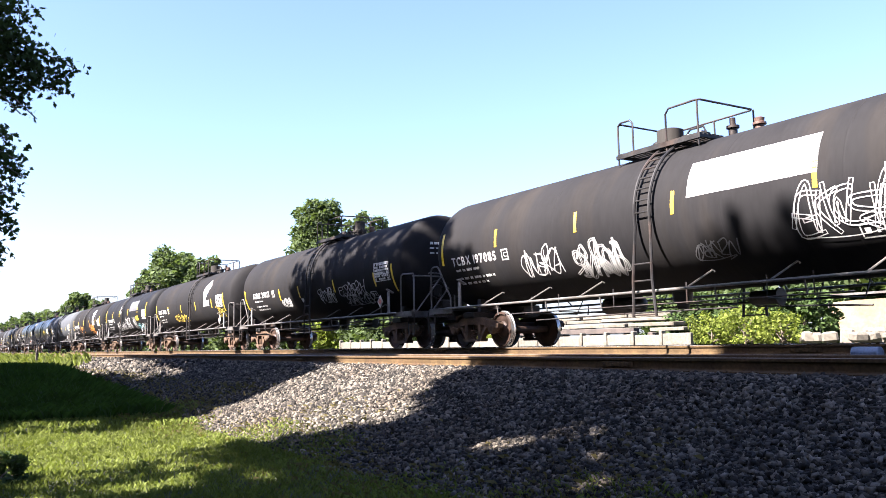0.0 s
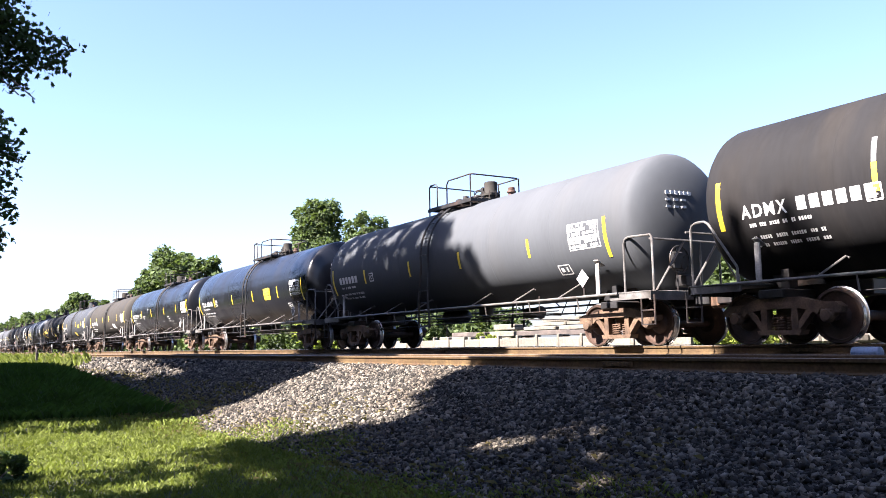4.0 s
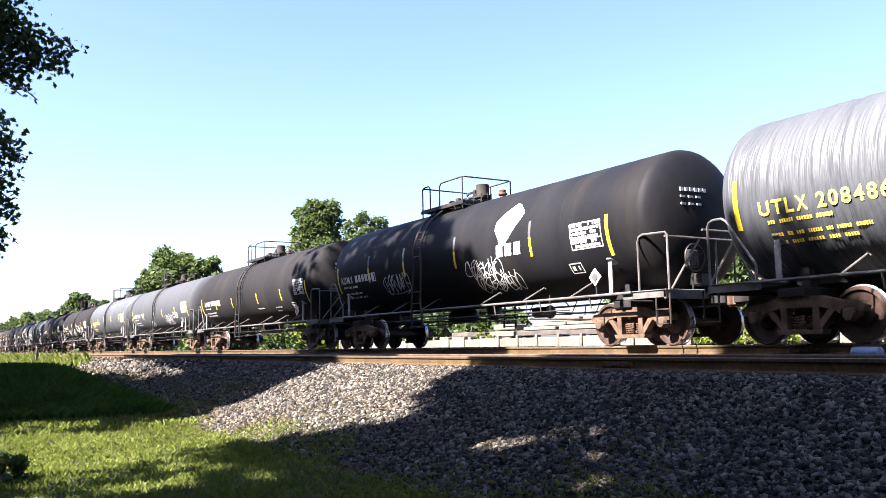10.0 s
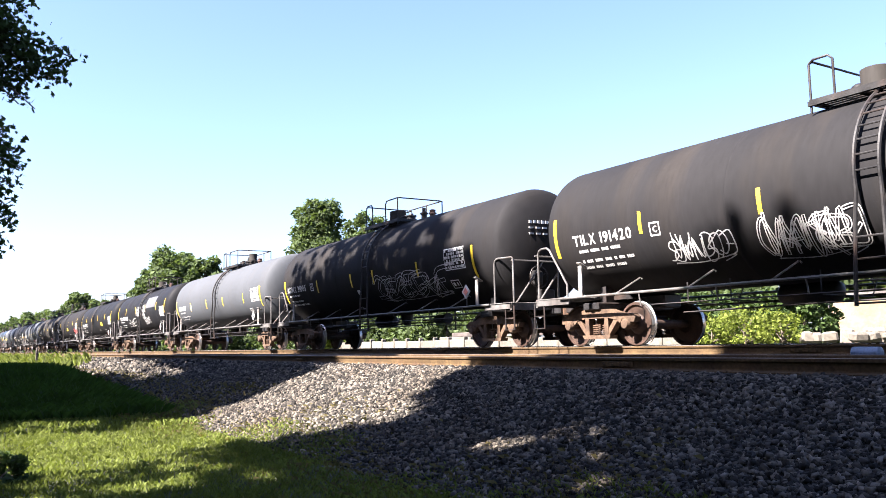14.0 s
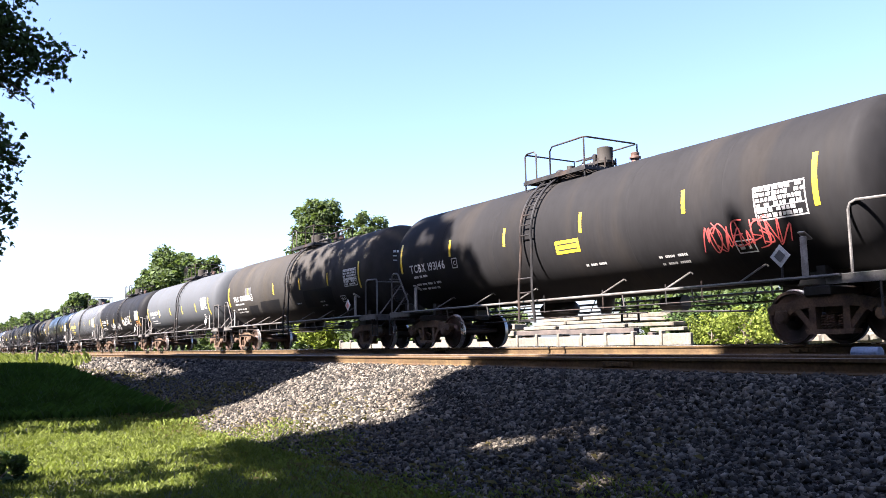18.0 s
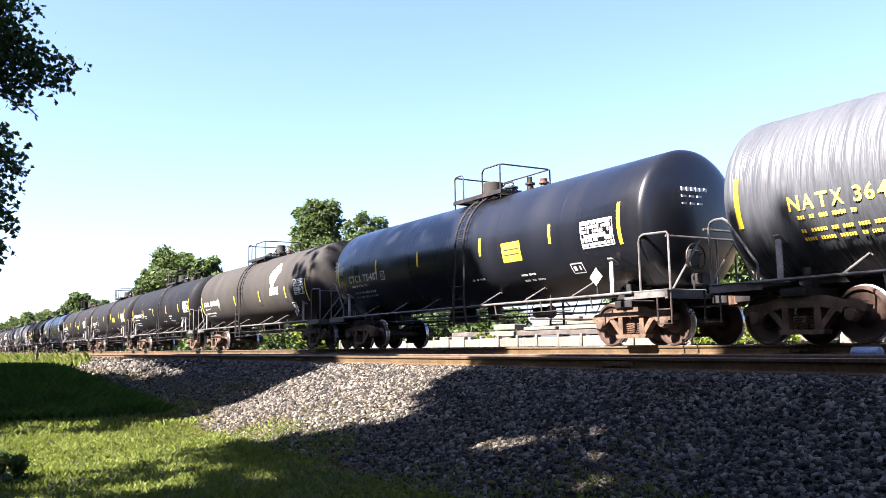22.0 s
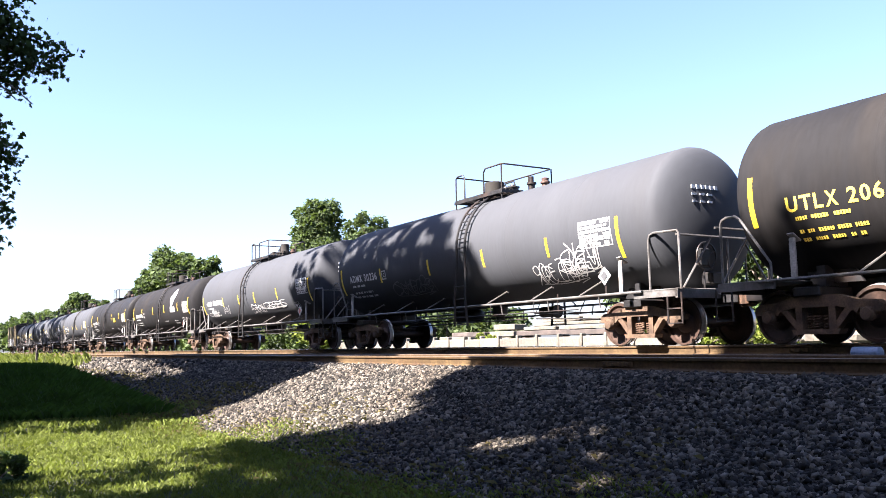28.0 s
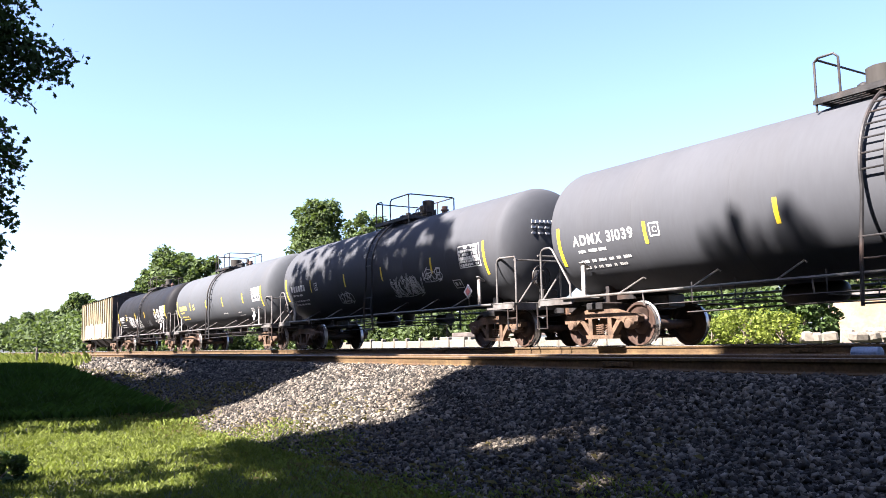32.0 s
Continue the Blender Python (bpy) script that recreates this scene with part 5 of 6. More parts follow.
def build_hopper(car):
    """The ribbed covered hopper that closes the train."""
    for x in (-5.6, 5.6):
        build_truck(car, x)
    body = Shape()
    end = [(-6.9, 1.0), (-5.2, 1.0), (5.2, 1.0), (6.9, 1.0), (6.9, 4.15), (-6.9, 4.15)]
    body.plate(end, -1.45, 1.45)
    for k in (-1, 1):
        part("end_wall", Shape().box((k * 6.93, 0, 2.55), (0.05, 2.86, 3.1)), GEAR, car, "dark end wall")
    part("hopper_body", body, HOPPER, car, "ribbed cream-painted hopper body", smooth=False)
    for u in np.arange(-6.8, 6.9, 0.97):
        for y in (-1.49, 1.49):
            part("side_rib", Shape().box((u, y, 2.6), (0.1, 0.09, 3.05), chamfer=0.02), HOPPER, car, smooth=False)
    roof = Shape()
    roof.add([(-7.0, -1.55, 4.14), (7.0, -1.55, 4.14), (7.0, -0.6, 4.45), (-7.0, -0.6, 4.45), (7.0, 0.6, 4.45), (-7.0, 0.6, 4.45), (7.0, 1.55, 4.14), (-7.0, 1.55, 4.14)], [(0, 1, 2, 3), (3, 2, 4, 5), (5, 4, 6, 7), (1, 6, 4, 2), (0, 3, 5, 7), (0, 7, 6, 1)])
    part("roof", roof, GEAR, car, "dark curved roof", smooth=False)
    part("roof_walk", Shape().box((0, 0, 4.52), (14.4, 0.7, 0.06)), GEAR, car, smooth=False)
    for k in (-1, 1):
        part("end_ladder", Shape().tube([(k * 6.97, -1.1, 1.0), (k * 6.97, -1.1, 4.1)], 0.025, 6).tube([(k * 6.97, -0.7, 1.0), (k * 6.97, -0.7, 4.1)], 0.025, 6).tube([(k * 6.97, -1.1, 1.6), (k * 6.97, -0.7, 1.6)], 0.02, 6).tube([(k * 6.97, -1.1, 2.2), (k * 6.97, -0.7, 2.2)], 0.02, 6).tube([(k * 6.97, -1.1, 2.8), (k * 6.97, -0.7, 2.8)], 0.02, 6).tube([(k * 6.97, -1.1, 3.4), (k * 6.97, -0.7, 3.4)], 0.02, 6), GEAR, car)
        part("end_sill", Shape().box((k * 7.1, 0, 0.95), (1.4, 2.6, 0.3), chamfer=0.03), GEAR, car)
        part("coupler", Shape().box((k * 8.05, 0, 0.86), (0.6, 0.2, 0.24), chamfer=0.04), CAST, car)
    for u in (-3.0, 0.0, 3.0):
        s = Shape()
        s.add([(u - 1.2, -1.2, 1.02), (u + 1.2, -1.2, 1.02), (u + 1.2, 1.2, 1.02), (u - 1.2, 1.2, 1.02), (u - 0.3, -0.5, 0.4), (u + 0.3, -0.5, 0.4), (u + 0.3, 0.5, 0.4), (u - 0.3, 0.5, 0.4)], [(0, 1, 5, 4), (1, 2, 6, 5), (2, 3, 7, 6), (3, 0, 4, 7), (4, 5, 6, 7), (3, 2, 1, 0)])
        part("outlet_gate", s, GEAR, car, smooth=False)
    s = Shape()
    for u in (-4.5, -3.0, -1.5, 0.5, 2.0, 3.5):
        s.box((u + 0.2, -1.475, 1.65), (1.25, 0.05, 1.1), Matrix.Rotation(0.12 * math.sin(u * 3), 4, "Y"))
    tagged(part("spray_tag", s, WHITE, car, "broad white spray-painted blocks", smooth=False), kind="stuff")


def build_train():
    cars = []
    shells = {}
    masters = {}
    for i in range(CAR_COUNT):
        home = pose(-20 - PITCH * i, TRACK_Y, 0)
        if i == CAR_COUNT - 1:
            car = holder("hopper_car", "ribbed cream hopper car with rust streaks closing the train", "freight car", home, "cars of the train")
            build_hopper(car)
            cars.append(car)
            continue
        paint, mark, colour, extras = TRAIN[i]
        radius = R0 + (0.03 if paint in ("ribbed", "ribmid") else 0.0)
        ladder = round(FITTED[i][0] * 5) / 5
        early = i in EARLY_DECK
        deck = 0.1 if paint in ("ribbed", "ribmid") else ladder * 0.5 + 0.3 if paint == "ribdark" else ladder - 0.12 if early else ladder + 0.3
        key = (radius, ladder, early, deck)
        label = "%s tank car %s" % (label_of(paint), "with white graffiti on its side" if ("graffiti" in extras or "orange" in extras) else "with a white emblem and yellow stripes" if "logo" in extras else "with yellow stencils and stripes" if colour == Y else "with yellow side stripes and white print")
        if key not in masters:
            car = holder("tank_car", label, "tank car", home, "cars of the train")
            build_gear(car, radius, ladder, early, deck)
            masters[key] = (car, [o for o in (car, *car.children_recursive)])
        else:
            car = copy_gear(masters[key], home)
            tagged(car, label)
        rib = paint in ("ribbed", "ribmid", "ribdark")
        shell_key = (paint, rib)
        if shell_key not in shells:
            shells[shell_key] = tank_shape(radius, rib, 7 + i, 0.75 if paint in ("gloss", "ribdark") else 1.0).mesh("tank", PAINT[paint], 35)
        tank = new("tank", shells[shell_key])
        tank.parent = car
        tagged(tank, label_of(paint) + " cylindrical tank with domed ends")
        if not rib:
            for u in (-4.75, -2.3, 2.4, 4.8):
                if (paint, u) not in shells:
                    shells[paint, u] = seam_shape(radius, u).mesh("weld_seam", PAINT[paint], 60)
                w = new("weld_seam", shells[paint, u])
                w.parent = car
        build_marks(car, i, radius + (0.009 if paint.startswith("rib") else 0.0), mark, colour, extras)
        cars.append(car)
    return cars


def copy_gear(master, m):
    """A copy of a master car's running gear alone, before it was painted."""
    car, parts = master
    made = {}
    for o in parts:
        made[o] = o.copy()
        scene.collection.objects.link(made[o])
        made[o].parent = made.get(o.parent)
        made[o].matrix_parent_inverse = o.matrix_parent_inverse
    made[car].matrix_basis = m
    return made[car]


# ---- trees ----
def leaf_cloud(rng, centres, radii, count, size, squash=0.8, shell=0.55):
    """Small pointed leaves, in clumps round the given centres."""
    c = np.array(centres, float)
    r = np.array(radii, float)
    pick = rng.choice(len(c), count, p=r ** 2 / (r ** 2).sum())
    d = rng.normal(size=(count, 3))
    d /= np.linalg.norm(d, axis=1, keepdims=True)
    dist = (shell + (1 - shell) * rng.random(count)) * rng.uniform(0.75, 1.12, count)
    p = c[pick] + d * (r[pick] * dist)[:, None] * np.array([1, 1, squash])
    a = rng.normal(size=(count, 3)) * np.array([1, 1, 0.7])
    a /= np.linalg.norm(a, axis=1, keepdims=True)
    b = np.cross(a, rng.normal(size=(count, 3)))
    b /= np.linalg.norm(b, axis=1, keepdims=True)
    s = size * rng.uniform(0.55, 1.3, count)[:, None]
    return np.stack([p - a * s, p + b * s * 0.55 - a * s * 0.1, p + a * s, p - b * s * 0.55 - a * s * 0.1], 1)


def build_tree(name, label, rng, x, y, base, height, spread, clumps, leaves, leaf_size, mat, trunk=0.25, low=0.35, group="", squash=0.85):
    """A tapered trunk, limbs, and an uneven crown of leaf clumps with gaps."""
    tree = holder(name, label, "tree", pose(x, y, base), group)
    s = Shape()
    bend = [(0, 0, -0.2), (0.05 * spread * rng.normal(), 0.05 * spread * rng.normal(), height * 0.35), (0.08 * spread * rng.normal(), 0.08 * spread * rng.normal(), height * 0.78)]
    s.tube(bend, trunk, 9, taper=trunk * 0.25)
    centres, radii = [], []
    for i in range(clumps):
        a = 2 * math.pi * (i * 0.382 + 0.1 * rng.random())
        k = (i + 0.5) / clumps
        z = height * (low + (0.93 - low) * k)
        wide = spread * (0.35 + 0.65 * math.sin(math.pi * min(1, 0.18 + 0.8 * k)) ** 0.8) * rng.uniform(0.45, 0.95)
        c = (wide * math.cos(a), wide * math.sin(a), z)
        centres.append(c)
        radii.append(spread * rng.uniform(0.24, 0.42))
        root = (0, 0, max(height * 0.22, z - spread * 0.5))
        s.tube([root, (c[0] * 0.5, c[1] * 0.5, (root[2] + z) * 0.5), c], trunk * 0.3, 5, taper=trunk * 0.06)
    part("trunk", s, BARK, tree, "grey-brown trunk with limbs")
    me = quads_mesh("crown", leaf_cloud(rng, centres, radii, leaves, leaf_size, squash), mat)
    crown = new("crown", me)
    crown.parent = tree
    return tree


def build_far_trees():
    rng = np.random.default_rng(21)
    rows = [(-84, 36, 16.6, 3.5, 46, 14000, 0.24), (-72.5, 36, 13.4, 2.8, 32, 8000, 0.22), (-160, 40, 18.8, 6.0, 50, 16000, 0.42), (-141, 40, 15.8, 4.0, 30, 7000, 0.40), (-180, 41, 17.0, 5.5, 34, 9000, 0.45), (-292, 42, 18.8, 5.2, 34, 7000, 0.6),
            (-262, 43, 15.0, 4.5, 26, 5000, 0.6), (-330, 40, 15, 6, 30, 6000, 0.7), (-400, 39, 16.3, 7, 34, 6000, 0.8), (-470, 40, 15.5, 9, 34, 6000, 1.0), (-560, 40, 14.5, 11, 34, 6000, 1.1), (-240, 34, 9.5, 6, 26, 5000, 0.5), (-380, 30, 11, 8, 30, 6000, 0.8)]
    for x, y, h, w, c, n, s in rows:
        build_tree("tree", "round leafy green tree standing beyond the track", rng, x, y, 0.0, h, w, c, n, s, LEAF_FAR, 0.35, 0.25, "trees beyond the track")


def build_hedge():
    """Bushes and vines on the far side of the line."""
    rng = np.random.default_rng(33)
    # front bushes in the sunlit colour, those behind in darker leaves
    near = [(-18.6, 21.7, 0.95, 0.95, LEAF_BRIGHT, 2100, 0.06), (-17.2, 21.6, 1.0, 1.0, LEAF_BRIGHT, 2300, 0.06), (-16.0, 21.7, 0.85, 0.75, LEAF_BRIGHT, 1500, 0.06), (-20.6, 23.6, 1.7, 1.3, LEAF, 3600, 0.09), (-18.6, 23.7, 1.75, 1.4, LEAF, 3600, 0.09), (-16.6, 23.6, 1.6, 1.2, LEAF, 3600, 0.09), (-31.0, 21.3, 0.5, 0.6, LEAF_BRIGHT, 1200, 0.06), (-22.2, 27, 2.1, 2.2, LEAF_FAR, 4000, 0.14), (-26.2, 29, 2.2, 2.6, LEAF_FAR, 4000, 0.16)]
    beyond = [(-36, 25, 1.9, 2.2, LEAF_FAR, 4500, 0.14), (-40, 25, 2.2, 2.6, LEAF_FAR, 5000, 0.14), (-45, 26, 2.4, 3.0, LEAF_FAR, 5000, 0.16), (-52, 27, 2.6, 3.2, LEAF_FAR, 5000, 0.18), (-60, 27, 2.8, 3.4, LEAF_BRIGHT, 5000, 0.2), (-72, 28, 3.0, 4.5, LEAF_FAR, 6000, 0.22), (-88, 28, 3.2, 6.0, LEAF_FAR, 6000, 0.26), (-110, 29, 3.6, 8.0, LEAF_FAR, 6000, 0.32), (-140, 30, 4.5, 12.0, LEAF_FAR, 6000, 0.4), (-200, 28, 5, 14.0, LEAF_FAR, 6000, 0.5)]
    for x, y, h, w, mat, n, s in near + beyond:
        build_tree("bush", "leafy green bush beyond the track", rng, x, y, -0.3, h + 0.3, w, 16, n, s, mat, 0.06, 0.15, "bushes beyond the track")
    build_tree("bush", "small dark bush in the grass of the verge", rng, -10.9, 0.78, GROUND, 0.32, 0.36, 10, 1100, 0.04, LEAF, 0.02, 0.1)
    for x, y, h, w in ((-16.0, 34, 5.2, 3.0), (-21.5, 34.5, 5.4, 3.0), (-10.0, 34, 5.2, 3.0), (-27, 35, 5.2, 3.2), (-33, 36, 4.6, 3.2)):
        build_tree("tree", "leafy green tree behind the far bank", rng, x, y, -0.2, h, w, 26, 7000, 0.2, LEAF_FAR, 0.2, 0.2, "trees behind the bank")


def build_far_side():
    """The low wall, slabs, timbers and the sandy bank seen under the cars."""
    rng = random.Random(8)
    wall = holder("low_wall", "low wall of pale concrete panels and posts beyond the track", "wall", pose(0, 20.7, 0), kind="structure")
    panel = Shape().box((0, 0, 0), (1.18, 0.16, 0.62), chamfer=0.02).mesh("panel", CONCRETE)
    stub = Shape().box((0, 0, 0), (0.13, 0.22, 0.78), chamfer=0.02).mesh("post", CONCRETE)
    for i in range(26):
        x = -11.2 - i * 1.32
        if x > -18.6:
            continue
        b = new("panel", panel)
        b.parent = wall
        b.matrix_basis = pose(x, rng.uniform(-0.03, 0.03), -0.02 + rng.uniform(-0.03, 0.02), 0, rng.uniform(-0.8, 0.8), rng.uniform(-1, 1))
        b = new("post", stub)
        b.parent = wall
        b.matrix_basis = pose(x - 0.66, rng.uniform(-0.02, 0.02), 0.02, 0, rng.uniform(-2, 2), 0)
    courses = ((-28.9, -20.4, 22.4, 0.66, 1.0, 0.17), (-28.6, -20.9, 22.5, 0.85, 0.9, 0.15), (-28.3, -21.2, 22.9, 1.02, 0.9, 0.2), (-31.6, -29.5, 22.0, 0.18, 0.9, 0.3), (-31.5, -29.5, 22.1, 0.49, 0.8, 0.28), (-31.2, -29.6, 22.2, 0.78, 0.7, 0.26), (-36.6, -33.4, 22.6, 0.3, 0.8, 0.3), (-21.2, -19.6, 21.75, 0.46, 0.6, 0.14))
    for x0, x1, y, z, dp, h in courses:
        x = x0
        while x < x1 - 0.3:
            w = min(rng.uniform(1.1, 2.9), x1 - x)
            slab = new("concrete_slab", Shape().box((0, 0, 0), (w - 0.04, dp * rng.uniform(0.85, 1.0), h * rng.uniform(0.8, 1.0)), chamfer=0.025).mesh("concrete_slab", CONCRETE))
            slab.matrix_basis = pose(x + w / 2, y + rng.uniform(-0.12, 0.12), z, rng.uniform(-2, 2), rng.uniform(-0.7, 0.7), rng.uniform(-2.5, 2.5))
            tagged(slab, "pale weathered concrete slab in a stack beyond the track", "slab", "stacked slabs")
            x += w
    for i, x in enumerate((-23.4, -26.9, -31.8, -33.2)):
        t = new("old_timber", Shape().box((0, 0, 0), (3.4 if i < 2 else 1.4, 0.3, 0.2), chamfer=0.02).mesh("old_timber", TIMBER))
        t.matrix_basis = pose(x, 21.4 + 0.05 * i, 0.45 + 0.02 * i, 0, rng.uniform(-0.5, 0.5), 1)
        tagged(t, "dark old timber lying before the slabs", "timber", "old timbers")
    for i, (x, z) in enumerate(((-22.2, 0.16), (-24.0, 0.16), (-25.9, 0.16), (-28.2, 0.16), (-21.0, 0.16))):
        p = new("timber_block", Shape().box((0, 0, 0), (0.22, 0.5, 0.42), chamfer=0.02).mesh("timber_block", TIMBER))
        p.matrix_basis = pose(x, 21.6, z)
        tagged(p, "dark block propping the old timbers", "block", "prop blocks")
    s = Shape()
    n = 24
    for i in range(n + 1):
        x = -18.6 + 20.0 * i / n
        h = 0.12 * math.sin(i * 1.3) * 0.3
        s.add([(x, 27.5, -0.4), (x, 28.3, 1.34 + h), (x, 31.5, 1.5 + h), (x, 32.5, -0.4)], [])
    s.f = [(4 * i + j, 4 * i + 4 + j, 4 * i + 5 + j, 4 * i + 1 + j) for i in range(n) for j in range(3)] + [(0, 1, 2, 3), (4 * n + 3, 4 * n + 2, 4 * n + 1, 4 * n)]
    s.m = [0] * len(s.f)
    tagged(new("sandy_bank", s.mesh("sandy_bank", BEIGE, 30)), "beige sandy bank behind the bushes", "bank", kind="structure")
    fence = holder("line_fence", "weathered post and rail fence on the bank", "fence", pose(0, 28.6, 1.2))
    for i in range(9):
        part("post", Shape().box((-19 + 2.3 * i, 0, 0.25), (0.09, 0.09, 0.7), chamfer=0.01), PIPE, fence)
    part("fence_rail", Shape().box((-9.8, 0, 0.42), (19, 0.04, 0.08)), PIPE, fence)
    # rubble at the wall's foot
    rub = np.random.default_rng(4)
    for i in range(14):
        s = Shape().box((0, 0, 0), tuple(rub.uniform(0.2, 0.5, 3)), chamfer=0.06)
        r = new("concrete_rubble", s.mesh("concrete_rubble", CONCRETE))
        r.matrix_basis = pose(-11.5 - rub.uniform(0, 4), 21.5 + rub.uniform(0, 1.2), 0.08, *rub.uniform(-12, 12, 2), rub.uniform(0, 90))
        tagged(r, "broken piece of pale concrete", "rubble", "concrete rubble")
    can = Shape().spin([(-0.24, 0.06), (-0.22, 0.085), (0.18, 0.085), (0.2, 0.06)], "x", 16)
    c = new("blue_litter", can.mesh("blue_litter", [material("faded blue plastic", (0.10, 0.14, 0.22), 0.4)], 40))
    c.matrix_basis = pose(-7.1, 11.55, -0.12)
    tagged(c, "faded blue plastic litter lying between the tracks", "litter")
    # a small trackside post in the far grass
    p = Shape().box((0, 0, 0.5), (0.12, 0.12, 1.2), chamfer=0.02).box((0, 0, 1.1), (0.3, 0.1, 0.3), chamfer=0.02)
    q = new("trackside_post", p.mesh("trackside_post", TIMBER))
    q.matrix_basis = pose(-58, 6.0, -0.9)
    tagged(q, "short dark trackside marker post", "post")


def lobed_leaves(rng, centres, size):
    """Broad leaves with five lobes, one face each."""
    angles = np.array([0, 22, 45, 68, 95, 130, 180, 230, 265, 292, 315, 338]) * np.pi / 180
    reach = np.array([1.0, 0.55, 0.9, 0.5, 0.85, 0.45, 0.25, 0.45, 0.85, 0.5, 0.9, 0.55])
    n = len(centres)
    a = rng.normal(size=(n, 3))
    a /= np.linalg.norm(a, axis=1, keepdims=True)
    b = np.cross(a, rng.normal(size=(n, 3)))
    b /= np.linalg.norm(b, axis=1, keepdims=True)
    s = size * rng.uniform(0.6, 1.25, (n, 1, 1))
    pts = centres[:, None, :] + s * (a[:, None, :] * (np.cos(angles) * reach)[None, :, None] + b[:, None, :] * (np.sin(angles) * reach)[None, :, None])
    return pts


def build_branch(rng, label, root, tips, leaves):
    """A leafy bough: woody stems from its root to the tips, leaves along the outer half."""
    bough = holder("leafy_bough", label, "tree branch", pose(*root), "boughs hanging over the verge")
    spots = []
    for tip, spread, count in tips:
        d = Vector(tip) - Vector((root[0], -0.5 if root[2] > 3 else -0.6, root[2]))
        mid = d * 0.5 + Vector((0, 0, 0.12))
        part("stem", Shape().tube([(0, 0, 0), mid, d], 0.022, 6, taper=0.006), BARK, bough, "thin woody stem")
        for k in range(int(count * leaves * 2.6)):
            t = rng.uniform(0.35, 1.0)
            base = mid * (2 * t) if t < 0.5 else mid + (d - mid) * (2 * t - 1)
            spots.append(np.array(base) + rng.normal(size=3) * spread * np.array([0.8, 1.0, 0.8]))
    me = quads_mesh("leaves", lobed_leaves(rng, np.array(spots), 0.04), LEAF, 12)
    lv = new("leaves", me)
    lv.parent = bough
    tagged(lv, "dark lobed leaves against the sky")
    return bough


def build_boughs():
    rng = np.random.default_rng(77)
    upper = build_branch(rng, "dark leafy bough hanging from above the verge", (-8.6, -0.50, 3.3), [
        ((-8.46, 1.14, 2.93), 0.05, 90), ((-8.5, 1.02, 2.84), 0.06, 130), ((-8.52, 0.95, 2.72), 0.07, 150), ((-8.55, 0.75, 2.72), 0.10, 220), ((-8.6, 0.62, 2.58), 0.08, 150), ((-8.45, 0.68, 3.12), 0.08, 150), ((-8.42, 0.62, 3.38), 0.09, 200), ((-8.45, 0.42, 3.35), 0.11, 220), ((-8.5, 0.40, 3.05), 0.13, 260), ((-8.62, 0.50, 2.80), 0.11, 220), ((-8.6, 0.80, 2.44), 0.025, 16), ((-8.58, 0.66, 2.46), 0.03, 24)], 1.0)
    lower = build_branch(rng, "dark leafy bough drooping beside the verge", (-8.9, -0.6, 2.4), [
        ((-8.70, 0.55, 2.22), 0.06, 110), ((-8.75, 0.66, 2.03), 0.06, 120), ((-8.8, 0.73, 1.88), 0.05, 110), ((-8.85, 0.66, 1.72), 0.06, 120), ((-8.85, 0.62, 1.52), 0.06, 110), ((-8.9, 0.67, 1.36), 0.05, 100), ((-8.95, 0.60, 1.16), 0.055, 100), ((-8.95, 0.55, 1.0), 0.05, 80)], 1.0)
    return upper, lower


def shade_crown(name, label, rng, x, y, clumps, leaves, size, trunk):
    """A tall unseen verge tree behind the camera, crown given by placed, sized clumps."""
    tree = holder(name, label, "tree", pose(x, y, GROUND), "shade trees on the verge")
    s = Shape()
    top = max(c[2] - GROUND for c in clumps) * 0.92
    s.tube([(0, 0, -0.3), (0.2, 0.1, top * 0.3), (0.1, -0.1, top)], trunk, 10, taper=trunk * 0.2)
    for cx, cy, cz, r in clumps[::9]:
        d = Vector((cx - x, cy - y, cz - GROUND))
        z = max(1.5, d.z - 0.35 * abs(d.x))
        s.tube([(0, 0, z), (d.x * 0.5, d.y * 0.5, (z + d.z) * 0.5), d], trunk * 0.16, 6, taper=0.012)
    part("trunk", s, BARK, tree, "grey-brown trunk with limbs")
    local = [(c[0] - x, c[1] - y, c[2] - GROUND) for c in clumps]
    me = quads_mesh("crown", leaf_cloud(rng, local, [c[3] for c in clumps], leaves, size, 0.9, 0.2), LEAF)
    crown = new("crown", me)
    crown.parent = tree
    return tree


# slanting gaps left in the unseen crowns for sun flecks: from and to (x, lift), and half the width
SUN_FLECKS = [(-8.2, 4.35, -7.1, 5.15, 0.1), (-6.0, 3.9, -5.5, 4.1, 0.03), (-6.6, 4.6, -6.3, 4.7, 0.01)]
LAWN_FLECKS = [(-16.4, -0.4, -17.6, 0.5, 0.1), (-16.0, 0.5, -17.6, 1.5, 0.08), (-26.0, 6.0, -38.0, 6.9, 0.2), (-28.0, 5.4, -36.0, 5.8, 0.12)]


def in_gap(gaps, x, lift, margin):
    """Whether a place in a crown lies in or near one of its slanting gaps."""
    for x0, l0, x1, l1, half in gaps:
        t = min(1.0, max(0.0, ((x - x0) * (x1 - x0) + (lift - l0) * (l1 - l0)) / ((x1 - x0) ** 2 + (l1 - l0) ** 2)))
        if math.hypot(x - x0 - t * (x1 - x0), lift - l0 - t * (l1 - l0)) < half + margin:
            return True
    return False


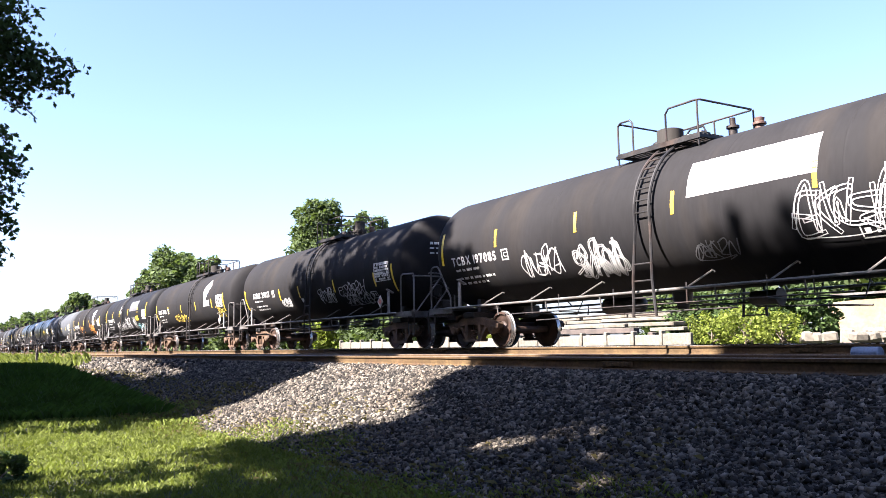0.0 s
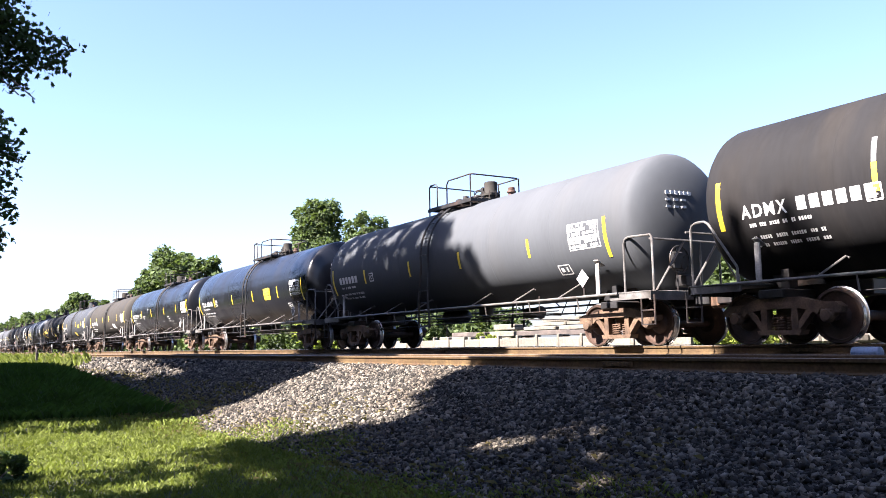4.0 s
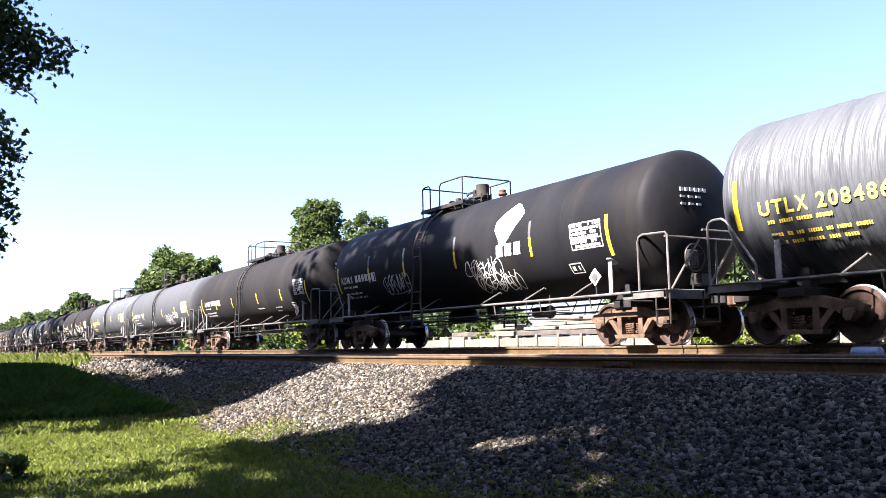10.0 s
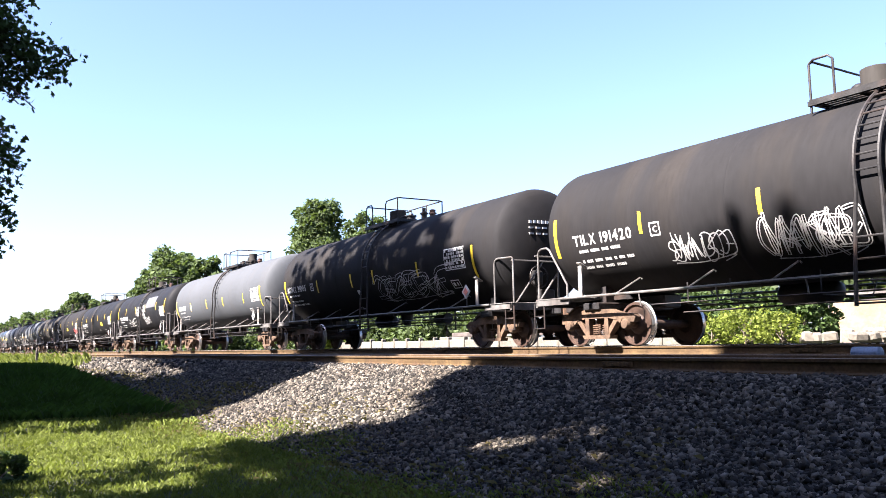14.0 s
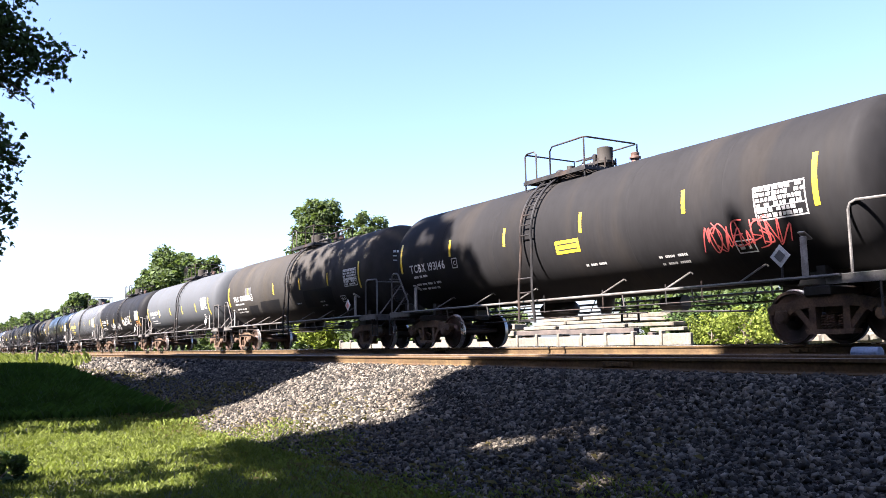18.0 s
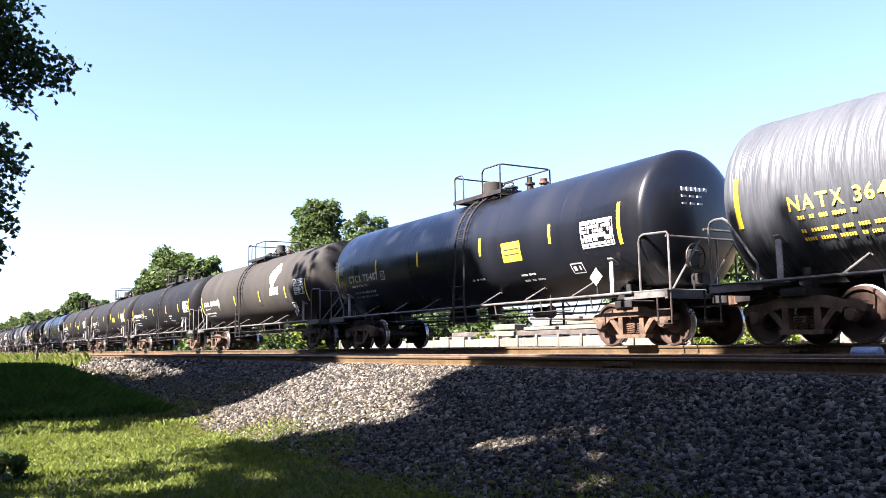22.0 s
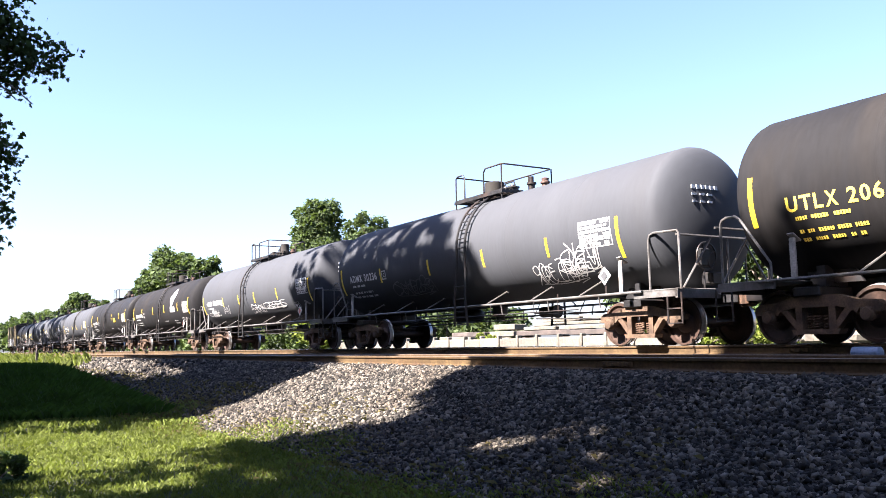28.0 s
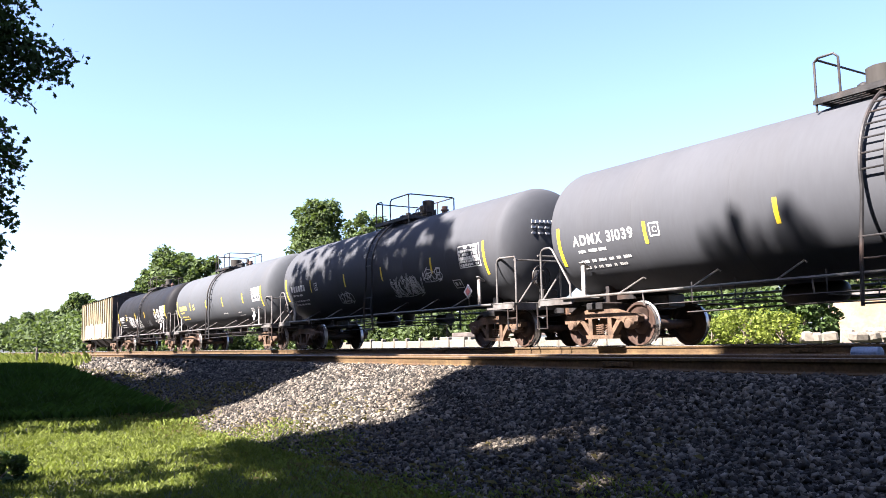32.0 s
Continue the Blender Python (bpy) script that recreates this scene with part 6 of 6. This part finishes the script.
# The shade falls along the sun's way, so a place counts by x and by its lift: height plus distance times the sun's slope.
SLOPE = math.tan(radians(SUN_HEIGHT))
# outlines of the wanted sun and shade, which the added crowns are cut to
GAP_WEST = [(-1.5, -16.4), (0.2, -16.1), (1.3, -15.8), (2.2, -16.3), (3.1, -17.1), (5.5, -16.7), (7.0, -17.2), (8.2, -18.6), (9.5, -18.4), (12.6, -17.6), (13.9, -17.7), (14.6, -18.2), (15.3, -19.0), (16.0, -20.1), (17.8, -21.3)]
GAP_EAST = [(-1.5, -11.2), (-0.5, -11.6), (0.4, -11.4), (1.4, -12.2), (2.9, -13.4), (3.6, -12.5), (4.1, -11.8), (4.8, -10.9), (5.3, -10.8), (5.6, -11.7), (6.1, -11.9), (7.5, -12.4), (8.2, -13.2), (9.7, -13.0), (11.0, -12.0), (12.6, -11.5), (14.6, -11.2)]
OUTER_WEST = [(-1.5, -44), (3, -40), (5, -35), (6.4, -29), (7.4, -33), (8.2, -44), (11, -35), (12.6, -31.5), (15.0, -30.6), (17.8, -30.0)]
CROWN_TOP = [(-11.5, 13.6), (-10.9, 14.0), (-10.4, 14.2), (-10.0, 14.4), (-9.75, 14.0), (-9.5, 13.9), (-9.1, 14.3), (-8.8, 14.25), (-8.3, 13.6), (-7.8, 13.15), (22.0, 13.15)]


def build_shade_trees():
    """Unseen verge trees, added to shade parts of bank, rails and passing cars."""
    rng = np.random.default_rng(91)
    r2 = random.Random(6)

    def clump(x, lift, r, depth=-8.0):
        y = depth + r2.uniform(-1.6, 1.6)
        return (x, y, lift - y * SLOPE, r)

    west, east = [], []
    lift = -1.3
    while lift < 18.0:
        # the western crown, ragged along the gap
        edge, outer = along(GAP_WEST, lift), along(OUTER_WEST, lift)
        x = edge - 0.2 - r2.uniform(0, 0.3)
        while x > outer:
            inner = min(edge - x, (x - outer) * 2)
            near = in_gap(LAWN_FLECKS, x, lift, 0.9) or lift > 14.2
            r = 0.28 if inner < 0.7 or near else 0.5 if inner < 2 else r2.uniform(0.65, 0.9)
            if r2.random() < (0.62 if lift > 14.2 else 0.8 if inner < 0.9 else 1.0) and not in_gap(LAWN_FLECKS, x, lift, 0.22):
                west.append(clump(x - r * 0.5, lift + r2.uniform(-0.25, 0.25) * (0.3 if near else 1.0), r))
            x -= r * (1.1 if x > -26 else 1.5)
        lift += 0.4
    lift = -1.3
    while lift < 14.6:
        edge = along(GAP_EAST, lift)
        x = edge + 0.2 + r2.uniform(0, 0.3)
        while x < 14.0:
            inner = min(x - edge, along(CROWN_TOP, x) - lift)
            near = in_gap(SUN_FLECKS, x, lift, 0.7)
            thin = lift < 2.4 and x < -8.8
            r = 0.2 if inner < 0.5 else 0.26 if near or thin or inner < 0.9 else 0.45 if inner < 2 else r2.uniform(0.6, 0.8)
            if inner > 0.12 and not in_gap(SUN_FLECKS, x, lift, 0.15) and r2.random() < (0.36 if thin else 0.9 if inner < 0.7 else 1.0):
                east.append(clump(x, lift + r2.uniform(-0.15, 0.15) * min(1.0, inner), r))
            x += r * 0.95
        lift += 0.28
    shade_crown("shade_tree", "unseen leafy tree behind the camera, crown shaped to cast shade", rng, -25.0, -8.0, west, 150000, 0.19, 0.35)
    shade_crown("shade_tree", "unseen broad tree behind the camera, crown shaped to cast shade", rng, -3.0, -8.0, east, 420000, 0.13, 0.4)
    # unseen crowns added so that the far cars look dimmer
    far = [clump(x + r2.uniform(-0.8, 0.8), lift + r2.uniform(-0.5, 0.5), r2.uniform(0.8, 1.3), -10.0) for x in np.arange(-160, -94, 1.9) for lift in np.arange(11.0, 18.6, 1.3) if r2.random() < 0.4]
    shade_crown("shade_tree", "unseen tree row added along the verge to dim far cars", rng, -125.0, -10.0, far, 44000, 0.34, 0.4)
    # woods along the verge, far behind, and thicket: unseen, added to hold off skylight
    for x in np.arange(-300, 60, 11.0):
        build_tree("woodland_tree", "tall unseen tree added behind the verge to block skylight", rng, x + r2.uniform(-2, 2), -25 + r2.uniform(-2, 2), GROUND, r2.uniform(20, 23), 7.5, 34, 4200, 0.6, LEAF, 0.3, 0.08, "woods behind the verge")
    for k, x in enumerate(np.arange(-44, 20, 5.0)):
        build_tree("thicket_tree", "low unseen thicket added behind the verge to block skylight", rng, x + r2.uniform(-1, 1), -13 + r2.uniform(-1, 1), GROUND, 6.4, 3.4, 22, 6000, 0.24, LEAF, 0.15, 0.1, "thicket behind the verge")


# ---- what moves ----
TRAVEL = [(0, -19.37), (1, -1.22), (2, 17.95), (3, 37.31), (3.5, 46.6), (5.5, 86.3), (6, 95.39), (7, 115.8), (8, 134.96), (9, 154.03), (10, 173.01), (11, 192.2), (12, 211.37), (13, 231.25), (14, 251.06), (14.5, 260.4), (16.5, 298.8), (17, 308.4), (18, 326.9), (19, 346.94), (20, 366.1), (21, 386.39), (22, 405.44), (23, 424.4), (24, 444.2), (25, 463.58), (25.5, 473.17), (27.5, 512.6), (28, 521.9), (29, 540.7), (30, 561.0), (31, 580.34), (32, 599.76)]


def travelled(t):
    return float(np.interp(t, [r[0] for r in TRAVEL], [r[1] for r in TRAVEL]))


def motions():
    for i, car in enumerate(CARS):
        shift = 7.05 - PITCH * i
        walk(car, [(t, pose(s + shift, TRACK_Y, 0)) for t, s in TRAVEL])
        # the wheels roll while their car passes before the camera
        window = [t / 30 for t in range(0, 961) if -42 < travelled(t / 30) + shift < 16]
        if len(window) < 2:
            continue
        times = sorted({0.0, *window, 32.0})
        for w in car.children_recursive:
            if w.name.startswith("wheelset"):
                x, y, z = w.location
                rows, turn, last = [], 0.0, None
                for t in times:
                    if window[0] <= t <= window[-1]:
                        if last is not None:
                            turn += math.degrees((travelled(t) - travelled(last)) / 0.457)
                        last = t
                    rows.append((t, pose(x, y, z, 0, turn, 0)))
                walk(w, rows)
    for bough, reach, gust in zip(BOUGHS, (1.0, 0.8), (0, 3)):
        home = bough.location.copy()
        rows = []
        for t, dx, dy in SWAY:
            rows.append((t, pose(home.x, home.y + dx * 0.0052 * reach, home.z - dy * 0.0052 * reach, -dy * 0.12 * reach, 0, dx * 0.05)))
        walk(bough, rows)


# how far the upper bough's tip stands from its rest, to the side and down
SWAY_FIRST = [(0, 9, 14), (0.5, 7, 13), (1, 9, 13), (1.5, 9, 7), (2, 13, -13), (2.5, 5, -13), (3, -8, -16), (3.5, -2, -13), (5.5, -8, -4), (6, -8, -6), (6.5, -1, 11), (7, -1, 20), (7.5, -1, 13), (8, 4, 2), (8.5, -1, 3), (9, 4, 5), (9.5, 4, -4), (10, 1, -9), (10.5, -2, -15), (11, -1, -4), (11.5, -4, -4), (12, -7, -6), (12.5, -5, -1), (13, -5, -3), (13.5, 1, 5), (14, 1, 2), (14.5, 1, -1), (16.5, -1, -4)]
SWAY_LAST = [(17, -4, -6), (17.5, -5, -10), (18, -1, -3), (18.5, -2, 2), (19, -8, -7), (19.5, -5, -3), (20, 4, 5), (20.5, -5, 3), (21, 2, 17), (21.5, 2, 10), (22, 10, 11), (22.5, 7, 7), (23, 5, 5), (23.5, 7, 7), (24, 1, 7), (24.5, -1, 0), (25, 4, 11), (25.5, -5, 14), (27.5, -10, 7), (28, -5, -3), (28.5, 9, -3), (29, 4, 16), (29.5, 2, 11), (30, 5, 0), (30.5, 9, 8), (31, 7, 11), (31.5, 13, 16), (32, 5, 3)]
SWAY = SWAY_FIRST + SWAY_LAST

build_ground()
TIE_MESH, DULL_RAIL, RAIL_MESH = tie_mesh(), rail_mesh(-900, 40, RAIL_DULL), rail_mesh(-900, 40, RAIL_TOP)
build_track("near_track", "empty near track with rusty rails on old ties", NEAR_Y, NEAR_TOP, TIE_MESH, DULL_RAIL)
build_track("far_track", "far track with rusty rails under the train", TRACK_Y, 0.0, TIE_MESH, RAIL_MESH)
CARS = build_train()
BOUGHS = build_boughs()
build_shade_trees()
build_far_trees()
build_hedge()
build_far_side()
build_grass()
build_ballast()
motions()
